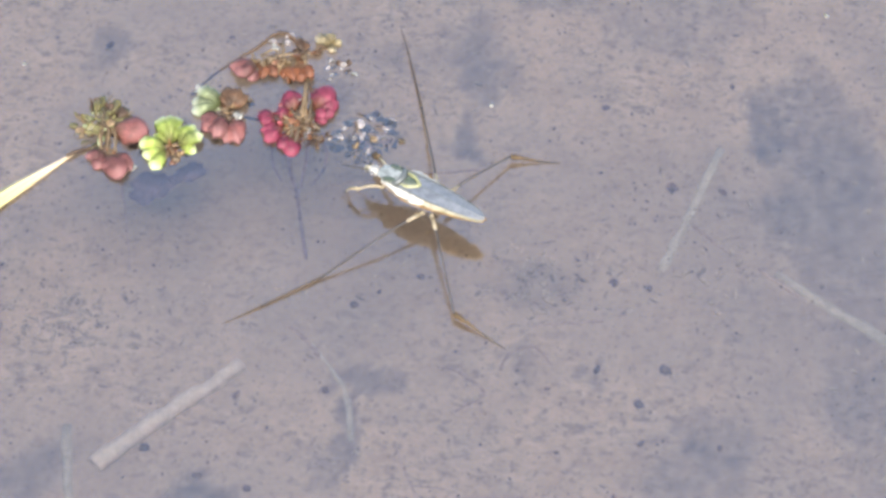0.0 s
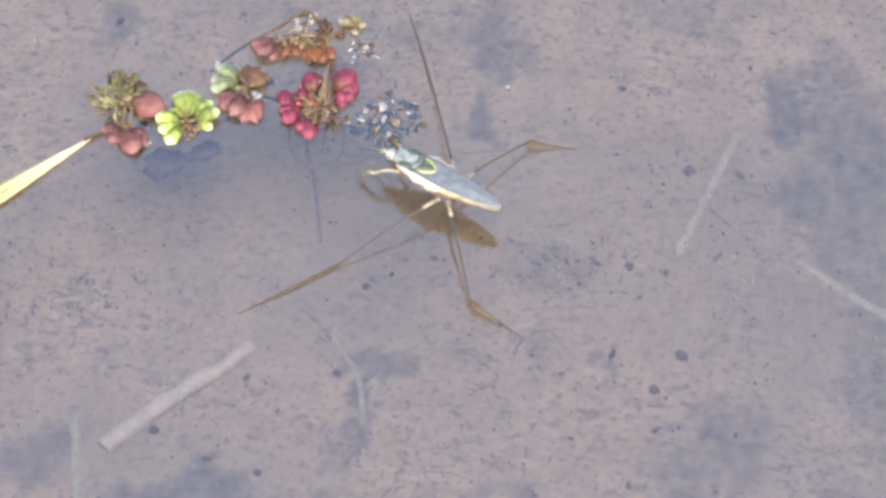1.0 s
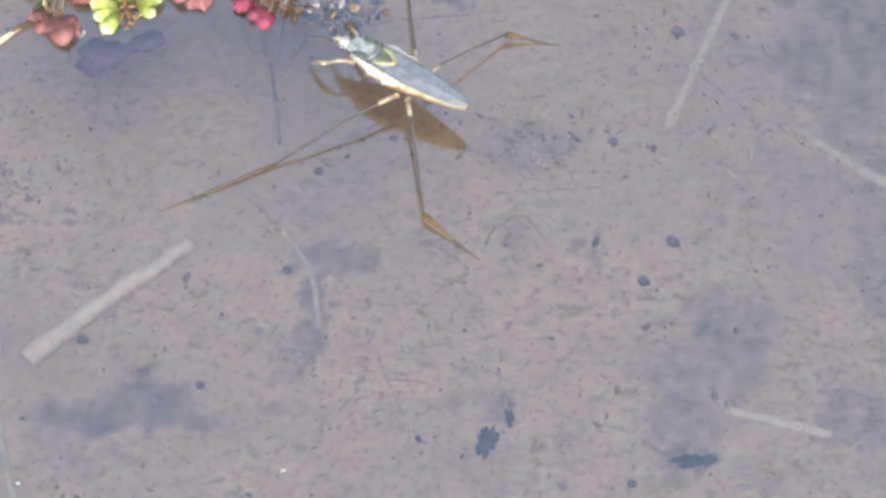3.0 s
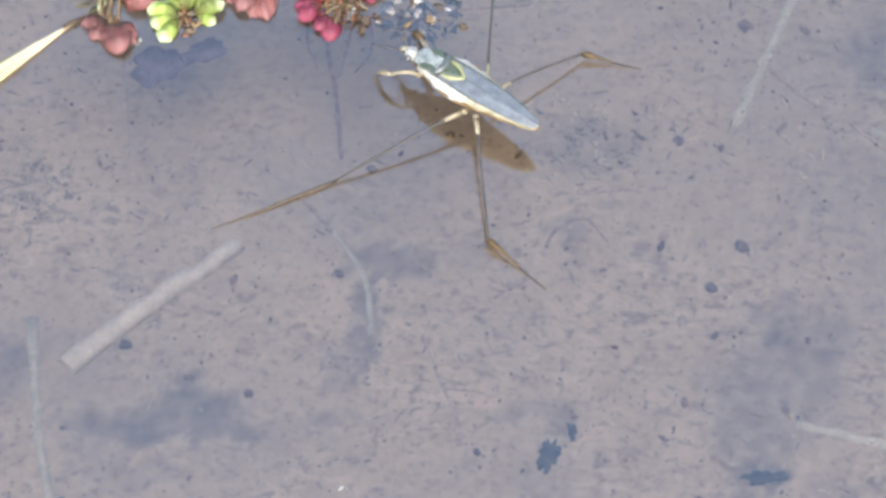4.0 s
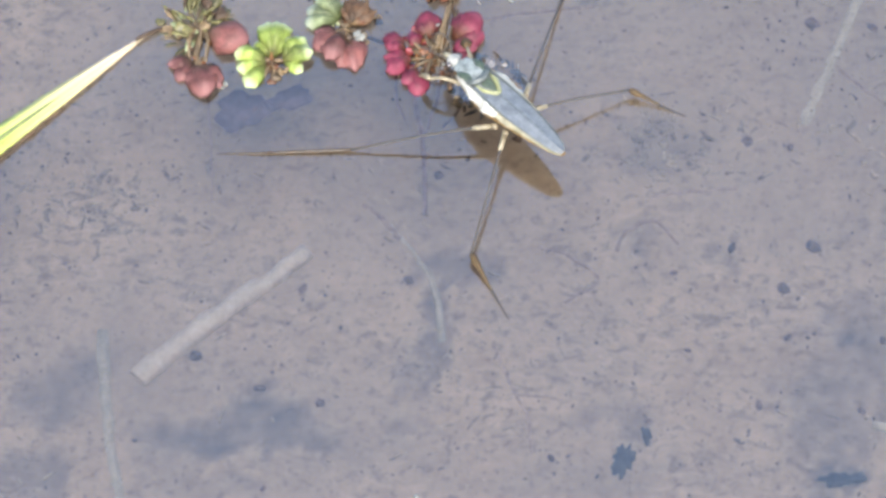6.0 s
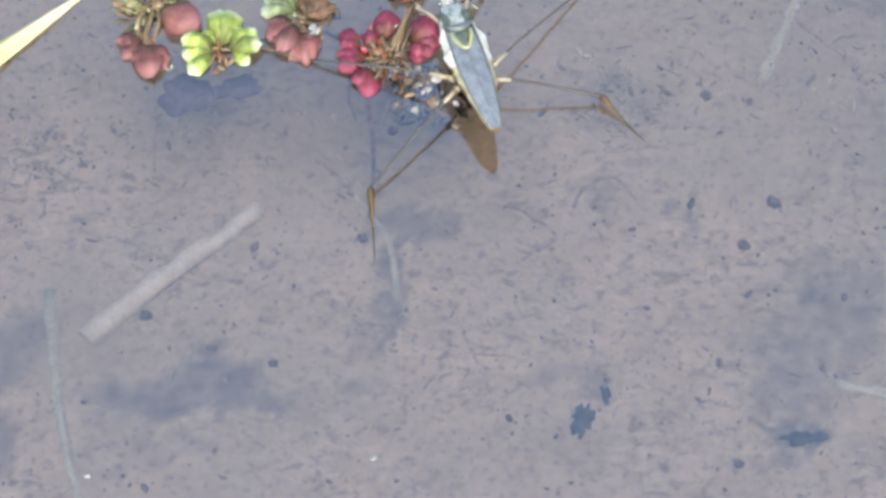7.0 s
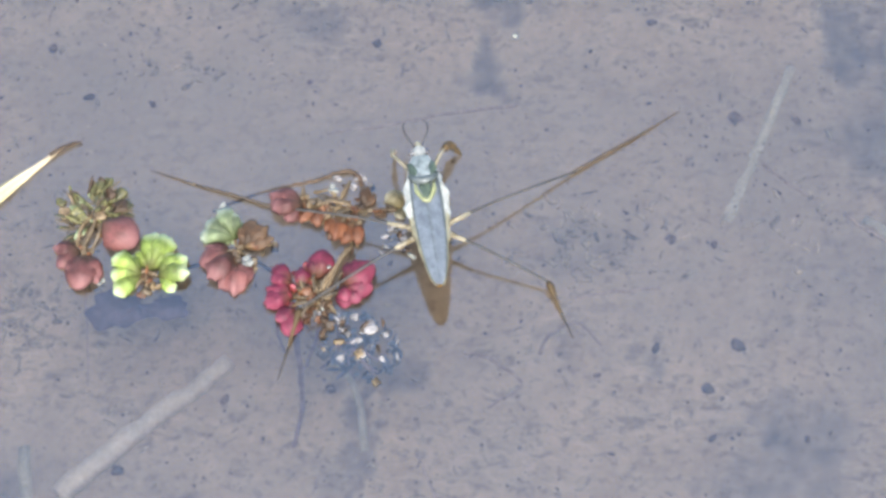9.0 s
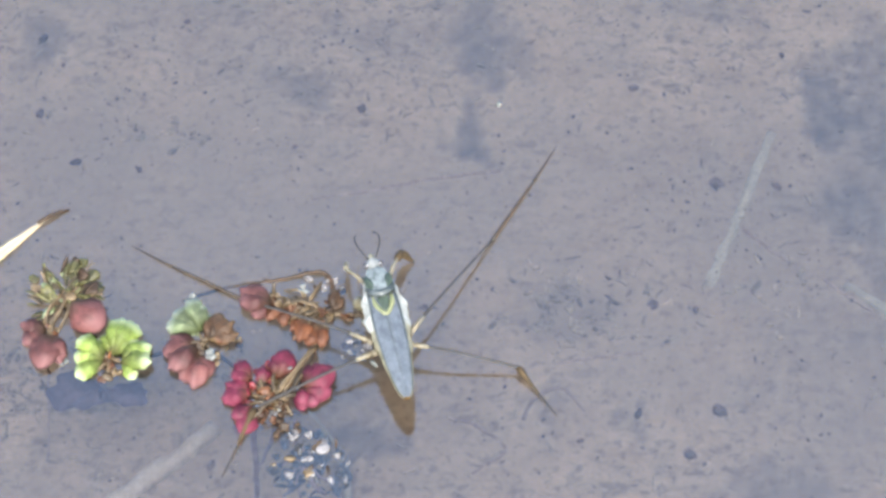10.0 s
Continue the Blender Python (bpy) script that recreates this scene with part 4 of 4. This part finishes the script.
    part("arching_stalk", tube(bmesh.new(), curve_points([(1.7, 5.5, -0.2), (3.8, 7.3, 0.1), (5.9, 8.8, 0.2), (7.4, 9.7, 0.3), (8.3, 10.4, 0.4), (9.9, 11.4, 0.5), (10.9, 10.7, 0.4), (11.9, 9.2, 0.3)], 40, 0.05, random.Random(3)), [0.12 + 0.06 * (k / 39) for k in range(40)], 6), BROWN_STEM, plant, "dark arching stalk")
    sunken_sheet(plant, -2.1, -3.4, 2.0, 1.55, 20, 1.0)
    sunken_sheet(plant, 1.1, -2.2, 1.7, 0.9, 25, 2.6)
    for n, ends in enumerate((
        [(9.6, 0.6, -0.1), (10.0, -0.5, -4.0), (10.5, -1.6, -7.0), (10.7, -2.6, -10.5), (10.9, -5.0, -11.6)],
        [(11.9, 0.2, -0.1), (11.2, -0.6, -4.2), (10.6, -1.5, -6.9)],
        [(13.0, 0.4, -0.1), (13.2, -0.6, -3.0), (12.0, -1.2, -5.5)],
        [(8.4, 1.0, -0.1), (8.6, -0.4, -3.5), (9.2, -1.0, -5.0)],
        [(-4.6, -2.6, -0.1), (-4.6, -4.0, -5.0), (-4.8, -5.6, -11.0)],
    )):
        rng = random.Random(n)
        thick = (0.24, 0.17, 0.15, 0.14, 0.05)[n]
        part("root", tube(bmesh.new(), curve_points(ends, 16, 0.07, rng), [thick * (1 - 0.03 * k) for k in range(16)], 6), ROOT, plant, "thin grey hanging root")
    return plant, lime


def build_debris():
    debris = thing("plant_debris", "loose raft of grey decayed leaf flakes in water", "debris")
    rng = random.Random(5)
    bm = bmesh.new()
    for n in range(7):
        a = rng.uniform(0, 6.28)
        tube(bm, curve_points([(0, 0, -0.4), (1.2 * math.cos(a), 1.2 * math.sin(a), -0.3), (2.3 * math.cos(a + 0.4), 2.0 * math.sin(a + 0.4), -0.5)], 7), [0.09] * 6 + [0.04], 5)
    core = part("strand", bm, ROOT, debris, "grey tangled strands")
    for n in range(125):
        a, r = rng.uniform(0, 6.28), 2.7 * math.sqrt(rng.random())
        pool = LEAVES["pale"] if n % 16 == 0 else LEAVES["stem"] if n % 11 == 0 else SLIPS["brown"] if n % 7 == 0 else (LEAVES["dead"] if n % 2 else SLIPS["dead"])
        size = rng.uniform(0.35, 0.8) * (0.7 if n % 16 == 0 else 1.1)
        part("flake", pool[rng.randrange(3)], None, core, "", put(r * math.cos(a) * 1.1, r * math.sin(a) * 0.85, rng.uniform(-0.9, 0.06), rng.uniform(-40, 40), rng.uniform(-25, 25), rng.uniform(0, 360), size))
    return debris


def build_red_plant():
    plant = thing("floating_plant", "small floating crimson rosette beside a grass blade", "plant", put(-44.9, -9.6, 0))
    core = sprig("crimson_rosette", "small crimson rosette", plant, 0, 0, [(1.2, 0.4, 0.4), (-1.0, 0.8, 0.4), (0.2, -1.2, 0.3)], 7)
    for n, (x, y, s) in enumerate(((0.9, 0.6, 1.0), (0.9, -0.7, 0.95), (-0.4, 1.3, 0.9), (-0.9, -0.4, 1.0), (0.0, -1.7, 0.8))):
        lobe(core, "crimson", x, y, 0.45, s, 4, 120 + n, 30 * n)
    tuft(core, "stem", 0, 0, 0.4, 1.2, 8, 130)
    lobe(core, "pale", 0.2, 1.9, 0.3, 0.5, 3, 131)
    return plant


def build_grass():
    """The blade: its tip at the origin, growing along +x, with a folded midrib and ragged edges."""
    grass = thing("grass_blade", "yellow-green grass blade with a straw-coloured dry tip", "grass")
    bm = bmesh.new()
    rng = random.Random(8)
    rows = []
    for n in range(60):
        s = 58 * (n / 59) ** 1.25
        w = 0.06 + 2.75 * (1 - math.exp(-s / 10.5)) + 0.05 * rng.uniform(-1, 1)
        z = 0.10 + 0.006 * s + 0.0002 * s * s
        y = 0.012 * s * math.sin(s * 0.11)
        rows.append([bm.verts.new(Vector((s, y + k * w * 0.5, z + 0.16 * w * abs(k) + up)) * MM)
                     for k, up in ((-1, 0), (-0.5, 0.03), (0, 0.05), (0.5, 0.03), (1, 0), (0.5, -0.07), (0, -0.09), (-0.5, -0.07))])
    for a, b in zip(rows, rows[1:]):
        for k in range(8):
            bm.faces.new((a[k], a[(k + 1) % 8], b[(k + 1) % 8], b[k]))
    bm.faces.new(rows[0])
    bm.faces.new(rows[-1])
    blade = part("blade", bm, BLADE, grass)
    part("midrib", tube(bmesh.new(), [(s, 0.012 * s * math.sin(s * 0.11) - 0.012 * s, 0.10 + 0.006 * s + 0.0002 * s * s) for s in (7, 10, 14, 20, 30, 42, 56)], [0.05, 0.15, 0.22, 0.28, 0.3, 0.32, 0.32], 6), MIDRIB, blade, "olive green midrib")
    # dark strips along one edge stand for the blade's reflection and shade below it
    rng = random.Random(9)
    for first, last in ((8, 22), (22, 38), (38, 57)):
        edge = [s for s in np.arange(first, last + 0.4, 0.5)]
        part("margin", tube(bmesh.new(), [(s, 0.012 * s * math.sin(s * 0.11) + 0.5 * (0.06 + 2.75 * (1 - math.exp(-s / 10.5))) + rng.uniform(-0.05, 0.12), 0.10 + 0.006 * s + 0.0002 * s * s + 0.05) for s in edge], [rng.uniform(0.07, 0.17) for s in edge], 6), BROWN_STEM if first == 8 else OLIVE, blade, "ragged dark strip for the reflection and shade under the edge")
    part("dry_tip", tube(bmesh.new(), [(0.9, 0, 0.42), (0.1, 0.05, 0.34), (-0.9, 0.25, 0.22), (-1.5, 0.5, 0.12)], [0.14, 0.18, 0.16, 0.05], 6), BROWN_STEM, blade, "withered brown tip")
    return grass


(PLANT, LIME_ROSETTE), DEBRIS, GRASS = build_plant(), build_debris(), build_grass()
build_red_plant()


SPECKS = [(-27.0, -37.9, 0.5), (-9.0, -36.7, 0.45), (3.9, 7.6, 0.5), (34.0, 18.7, 0.55), (-37.5, 10.7, 0.5), (-43.1, -5.1, 0.7)]
for n, (x, y, size) in enumerate(SPECKS):
    thing("floating_speck", "tiny white fleck floating on the water", "speck", put(x, y, 0.0, 0, 0, 40 * n), "floating specks", lump(bmesh.new(), size, 2, 0.5, n * 1.9, (1.0, 0.75, 0.4)), PALE)


# ---------------------------------------------------------------- pond skater
# Outline along the body: x, half width of the back, half width of the flank, height of back, flank and belly (mm)
BODY = [
    (3.95, 0.56, 0.65, 3.18, 3.0, 2.35), (3.3, 0.77, 0.91, 3.36, 3.05, 2.1), (2.4, 0.9, 1.24, 3.5, 3.1, 1.9), (1.3, 0.97, 1.51, 3.52, 3.12, 1.8),
    (0.2, 1.02, 1.64, 3.48, 3.12, 1.8), (-1.09, 1.02, 1.41, 3.42, 3.1, 1.9), (-2.4, 0.95, 1.21, 3.36, 3.06, 2.05), (-3.71, 0.81, 0.98, 3.28, 3.02, 2.25),
    (-4.8, 0.65, 0.76, 3.2, 3.0, 2.42), (-5.67, 0.46, 0.52, 3.1, 2.95, 2.6), (-6.1, 0.21, 0.23, 3.02, 2.9, 2.75),
]


def strip(lines, close=False):
    """A skin over rows of points (mm)."""
    bm = bmesh.new()
    rows = [[bm.verts.new(Vector(p) * MM) for p in row] for row in lines]
    for a, b in zip(rows, rows[1:]):
        for k in range(len(a) - (0 if close else 1)):
            j = (k + 1) % len(a)
            bm.faces.new((a[k], a[j], b[j], b[k]))
    if close:
        bm.faces.new(rows[0])
        bm.faces.new(rows[-1])
    return bm


def body_at(x):
    """The outline at x, between the rows of BODY."""
    for a, b in zip(BODY, BODY[1:]):
        if a[0] >= x >= b[0]:
            u = (a[0] - x) / (a[0] - b[0])
            u = u * u * (3 - 2 * u) * 0.35 + u * 0.65
            return [p + (q - p) * u for p, q in zip(a, b)]
    return BODY[0] if x > BODY[0][0] else BODY[-1]


def leg(name, label, parent, knee, foot, toe, side, thick):
    """A long jointed leg from its hip at the origin along +x, bent to one side: femur, shank and foot."""
    hip = part(name, lump(bmesh.new(), 0.5, 2, 0.1, 1.0), LEG_PALE, parent, label)
    arch = [(0, 0, 0), (knee[0] * 0.3, 0, knee[2] * 0.16 + 0.1), (knee[0] * 0.7, 0, knee[2] * 0.62 + 0.08), (knee[0], side * knee[1], knee[2])]
    part("femur", tube(bmesh.new(), curve_points(arch, 12), [0.14, 0.13, 0.115, 0.1, 0.095, 0.1, 0.09, 0.09, 0.1, 0.09, 0.1, 0.12], 8), LEG_TAN, hip, "tan femur")
    part("trochanter", tube(bmesh.new(), curve_points(arch, 12)[:3], [0.2, 0.185, 0.15], 8), LEG_PALE, hip, "pale straw upper joint")
    joint = [(knee[0], side * knee[1], knee[2]), ((knee[0] + foot[0]) * 0.5, side * (knee[1] + foot[1]) * 0.5, (knee[2] + foot[2]) * 0.5 + 0.06), (foot[0], side * foot[1], foot[2])]
    part("shank", tube(bmesh.new(), curve_points(joint, 10), [0.2, 0.26, 0.26, 0.2, 0.16, 0.14, 0.12, 0.1, 0.09, 0.08] if thick else [0.15, 0.14, 0.13, 0.13, 0.12, 0.12, 0.12, 0.11, 0.11, 0.11], 8), KNEE if thick else LEG_DARK, hip, "amber swollen knee and shank" if thick else "brown shank")
    tail = [(foot[0], side * foot[1], foot[2]), ((foot[0] + toe[0]) * 0.5, side * (foot[1] + toe[1]) * 0.5, (foot[2] + toe[2]) * 0.5 - 0.03), (toe[0], side * toe[1], toe[2])]
    part("foot", tube(bmesh.new(), curve_points(tail, 7), [0.08, 0.075, 0.07, 0.06, 0.055, 0.045, 0.03] if thick else [0.11, 0.095, 0.085, 0.075, 0.065, 0.05, 0.03], 7), LEG_TAN if thick else LEG_DARK, hip, "dark foot resting on the water")
    return hip


def build_strider():
    root = thing("water_strider", "blue-grey water strider with cream flanks and amber belly", "insect")
    xs = [3.95 - 10.05 * n / 40 for n in range(41)]
    rows = [body_at(x) for x in xs]
    # belly: from one flank's edge under the body to the other
    part("belly", strip([[(x, r[2] * math.cos(a), r[4] - 0.05 - (r[4] - r[5]) * math.sin(a)) for a in (math.pi * k / 12 for k in range(13))] for x, r in zip(xs, rows)]), BELLY, root, "amber brown belly")
    for s in (1, -1):
        for word, mat, low, high in (("white flat rim beside the thorax", WHITE, -0.9, 3.6), ("cream flat rim beside the abdomen", CREAM, -6.4, -0.7)):
            part("rim", strip([[(x, s * (r[1] * 0.98 + (r[2] - r[1]) * u * (1 + 0.12 * math.sin(3.7 * x + 2 * s) + 0.06 * math.sin(9 * x))), r[3] - 0.02 + (r[4] - 0.04 - r[3]) * u * u + 0.09 * math.sin(4.3 * x + 3 * u) * math.sin(2.1 * x + s)) for u in (k / 5 for k in range(6))] for x, r in zip(xs, rows) if low < x < high]), mat, root, word)
    # folded forewings over the rear three quarters, each overlapping the middle a little
    for s in (1, -1):
        back = [(x, r) for x, r in zip(xs, rows) if x < 1.9]
        part("forewing", strip([[(x, s * (r[1] * 1.02 * u - 0.03), r[3] + 0.10 * (1 - u * u) + 0.03 * s + 0.02 * math.sin(9 * u)) for u in (k / 6 for k in range(7))] for x, r in back]), WING, root, "slate blue folded forewing")
    for s in (1, -1):
        part("wing_margin", tube(bmesh.new(), [(x, s * body_at(x)[1] * 1.0, body_at(x)[3] + 0.02) for x in (3.0, 2.2, 1.2, 0.2, -1.1, -2.4, -3.7, -4.8, -5.7)], [0.05, 0.09, 0.1, 0.09, 0.07, 0.06, 0.06, 0.05, 0.03], 6), DARK_SEAM, root)
    part("wing_seam", tube(bmesh.new(), [(1.5, 0, 3.62), (0, 0.05, 3.60), (-2, 0.02, 3.50), (-4.2, -0.02, 3.36), (-5.9, 0, 3.14)], [0.03, 0.04, 0.04, 0.035, 0.02], 6), DARK_SEAM, root)
    # shield over the thorax with its dark hind band and the yellow-green mark behind it
    front = [(x, r) for x, r in zip(xs, rows) if x >= 1.7]
    part("pronotum", strip([[(x, r[1] * 1.06 * u, r[3] + 0.06 + 0.16 * (1 - u * u)) for u in (k / 6 - 1 for k in range(13))] for x, r in front]), PRONOTUM, root, "pale blue-grey thorax shield")
    for s in (1, -1):
        part("thorax_spot", lump(bmesh.new(), 1.0, 2, 0.6, 3.0 + s, (1.7, 0.55, 0.3)), DARK_GREEN, root, "dark green blotch", put(2.5, s * 0.66, 3.58, 0, 0, s * 14))
    part("thorax_band", tube(bmesh.new(), [(2.3, -0.95, 3.5), (1.85, -0.55, 3.66), (1.7, 0, 3.74), (1.85, 0.55, 3.66), (2.3, 0.95, 3.5)], [0.18, 0.26, 0.3, 0.24, 0.18], 7), DARK_SEAM, root, "dark grey band")
    part("scutellum", lump(bmesh.new(), 1.5, 2, 0.3, 6.0, (1.1, 0.62, 0.16)), DARK_GREEN, root, "dark green patch on the back", put(1.1, 0, 3.58))
    part("yellow_mark", tube(bmesh.new(), curve_points([(1.7, -0.66, 3.57), (0.9, -0.55, 3.61), (0.15, 0, 3.64), (0.9, 0.55, 3.61), (1.7, 0.66, 3.57)], 14), [0.07, 0.11, 0.15, 0.18, 0.15, 0.13, 0.16, 0.17, 0.14, 0.15, 0.18, 0.14, 0.1, 0.07], 6), YELLOW, root, "yellow-green curved mark")
    head = part("head", lump(bmesh.new(), 1.05, 3, 0.12, 2.0, (1.15, 0.95, 0.85)), HEAD, root, "pale grey head", put(4.45, 0, 2.85))
    part("snout", tube(bmesh.new(), [(0.45, 0, 0.1), (0.85, 0, -0.15), (0.9, 0, -0.55), (0.6, 0, -0.9)], [0.24, 0.2, 0.14, 0.06], 7), CREAM, head, "cream snout")
    for s in (1, -1):
        part("eye", lump(bmesh.new(), 0.46, 2, 0.04, 1.0), EYE, head, "round dark eye", put(0.0, s * 0.48, 0.08))
        part("antenna", tube(bmesh.new(), curve_points([(0.45, s * 0.25, 0.1), (1.3, s * 0.75, 0.5), (2.2, s * 0.85, 0.2), (3.0, s * 0.6, -0.6)], 12), [0.06] * 8 + [0.055, 0.05, 0.045, 0.03], 6), LEG_TAN, head, "thin pale antenna")
        fore = part("foreleg", lump(bmesh.new(), 0.5, 2, 0.1, 1.0), LEG_PALE, root, "short pale foreleg", put(3.3, s * 0.75, 2.2))
        part("femur", tube(bmesh.new(), curve_points([(0, 0, 0), (0.9, s * 0.55, 0.15), (1.7, s * 1.05, -0.2)], 8), [0.16, 0.16, 0.15, 0.15, 0.14, 0.13, 0.12, 0.12], 7), LEG_PALE, fore)
        part("shank", tube(bmesh.new(), curve_points([(1.7, s * 1.05, -0.2), (2.6, s * 0.95, -0.9), (3.2, s * 0.7, -2.1)] if s > 0 else [(1.7, -1.05, -0.2), (2.4, -1.6, -0.9), (2.2, -2.3, -2.1)], 8), [0.17, 0.2, 0.2, 0.18, 0.15, 0.13, 0.1, 0.07] if s > 0 else [0.22, 0.3, 0.34, 0.34, 0.3, 0.25, 0.18, 0.1], 7), LEG_PALE if s > 0 else KNEE, fore, "pale shank" if s > 0 else "brown shank")
    # knee, foot and toe as (along, aside, height below or above the hip)
    legs = {}
    for s, word in ((1, "left"), (-1, "right")):
        legs[word, "middle"] = leg("middle_leg", "long rowing middle leg", root, (10.0, 0.0, -1.82), (15.8, -0.3, -1.92), (19.3, -0.6, -2.02), s, False)
        reach = 1.0 if s > 0 else 0.82
        legs[word, "hind"] = leg("hind_leg", "long hind leg bent at the knee", root, (9.0 * reach, 0.0, -1.35), (11.0 * reach, 1.9 * reach, -1.84), (12.8 * reach, 3.6 * reach, -2.02), s, True)
    return root, legs


STRIDER, LEGS = build_strider()
HIPS = {("left", "middle"): (-0.9, 1.4), ("right", "middle"): (-0.9, -1.4), ("left", "hind"): (-1.8, 1.3), ("right", "hind"): (-1.8, -1.3)}

# ---------------------------------------------------------------- what moves
# seconds, x, y (mm), heading (degrees)
STRIDER_ROWS = [
    (0.0, -2.0, -3.7, 153.1), (0.5, -1.8, -4.0, 152.7), (1.0, -1.9, -4.1, 151.9), (1.5, -2.1, -4.2, 153.0), (2.0, -1.9, -4.9, 152.5), (2.5, -2.0, -5.3, 151.0),
    (3.8, -1.2, -7.3, 146.8), (4.3, -1.5, -7.6, 144.5), (4.5, -4.8, -4.4, 137.4), (5.0, -4.1, -5.0, 137.3), (5.5, -3.6, -6.4, 137.0), (6.0, -3.5, -8.4, 135.2), (6.2, -3.3, -9.3, 135.0),
    (6.7, -2.9, -9.0, 118.0), (7.3, -2.5, -8.4, 102.0), (7.5, -2.3, -8.9, 100.6), (8.0, -2.7, -10.7, 100.3), (8.4, -2.6, -11.5, 98.7), (8.5, -1.7, -7.6, 97.5), (9.0, -2.5, -8.3, 97.3), (9.5, -3.5, -10.2, 96.0), (10.0, -4.3, -11.6, 102.5),
]
# seconds, angle of each leg from the heading (degrees): left middle, right middle, left hind, right hind
LEG_ROWS = [
    (0.0, 61, -53.5, 130, -110.5), (0.5, 64, -50.5, 131.5, -107.5), (1.0, 63.5, -50, 131.5, -109), (1.5, 62, -51.5, 131, -110), (2.5, 60.5, -53, 128.5, -111.5), (3.8, 61.5, -58, 129.5, -113), (4.0, 62, -60, 129.5, -113.5), (4.3, 61, -60, 129, -113.5),
    (4.5, 43.5, -62, 116.5, -113.5), (5.0, 49.5, -61.5, 119, -114), (5.5, 49.5, -60, 118, -115), (6.0, 50, -62, 120, -115.5), (6.2, 50, -62, 120, -115), (7.3, 62, -55, 122.5, -111.5), (7.5, 64, -50.5, 122.5, -112.5), (8.0, 66, -59, 120.5, -117.5),
    (8.4, 63, -72, 117, -125), (8.5, 60, -58, 116, -111.5), (9.0, 66, -68, 113, -122.5), (9.5, 64, -75.5, 111, -123.5), (10.0, 51.5, -48, 100, -112),
]
# seconds, x, y (mm), turn (degrees)
PLANT_ROWS = [
    (0.0, -23.7, 2.5, 6.0), (0.5, -23.5, 2.7, 4.6), (1.0, -23.3, 2.7, 3.6), (1.5, -23.2, 2.2, 3.0), (2.5, -22.4, 1.3, 2.0), (3.8, -21.3, 0.1, 0.9), (4.5, -20.7, -1.2, 0.5), (5.0, -20.7, -1.2, 0.0), (5.5, -19.9, -1.9, -2.2),
    (6.0, -19.3, -3.5, -4.3), (6.2, -19.2, -4.4, -6.2), (7.3, -19.3, -6.6, -13.5), (7.5, -19.4, -6.9, -16.5), (8.0, -19.9, -8.1, -20.6), (8.5, -20.3, -9.9, -20.8), (9.0, -21.1, -11.0, -20.0), (9.5, -22.1, -11.8, -22.4), (10.0, -22.7, -12.3, -25.6),
]
LIME_ROWS = [(0.0, -0.15, -0.4), (1.0, -0.15, -0.2), (5.5, -0.15, -0.1), (7.3, -0.4, -0.5), (8.0, -0.5, -0.7), (10.0, -0.5, -0.8)]
DEBRIS_ROWS = [
    (0.0, -6.9, 4.0, 0), (0.5, -6.7, 4.0, 0), (1.0, -6.3, 3.7, -1), (1.5, -6.1, 3.1, -2), (3.8, -4.6, 0.6, -8), (4.5, -3.6, -0.8, -14), (5.0, -3.6, -1.6, -20), (5.5, -4.0, -3.1, -28), (6.2, -4.5, -6.0, -38),
    (7.3, -5.4, -11.4, -50), (7.5, -5.5, -12.4, -52), (8.0, -5.9, -14.4, -55), (8.5, -6.8, -16.2, -58), (9.0, -7.2, -17.2, -60), (9.5, -8.6, -18.8, -63), (10.0, -9.6, -20.9, -66),
]
GRASS_ROWS = [(0.0, -32.0, 1.2, 221), (0.5, -31.6, 0.9, 221), (1.0, -31.3, 0.6, 221), (2.5, -30.2, -0.5, 221), (3.8, -29.3, -1.3, 221.5), (4.5, -28.9, -1.5, 222), (6.0, -28.6, -1.5, 222), (10.0, -28.6, -1.4, 222)]


def motions():
    walk(STRIDER, [(t, put(x, y, 0, 0, 0, a)) for t, x, y, a in STRIDER_ROWS])
    for n, key in enumerate((("left", "middle"), ("right", "middle"), ("left", "hind"), ("right", "hind"))):
        x, y = HIPS[key]
        walk(LEGS[key], [(row[0], put(x, y, 2.05, 0, 0, row[1 + n])) for row in LEG_ROWS])
    walk(PLANT, [(t, put(x, y, -0.25, 0, 0, a)) for t, x, y, a in PLANT_ROWS])
    walk(LIME_ROSETTE, [(t, put(x, y, 0)) for t, x, y in LIME_ROWS])
    walk(DEBRIS, [(t, put(x, y, 0, 0, 0, a)) for t, x, y, a in DEBRIS_ROWS])
    walk(GRASS, [(t, put(x, y, 0, 0, 0, a)) for t, x, y, a in GRASS_ROWS])


motions()
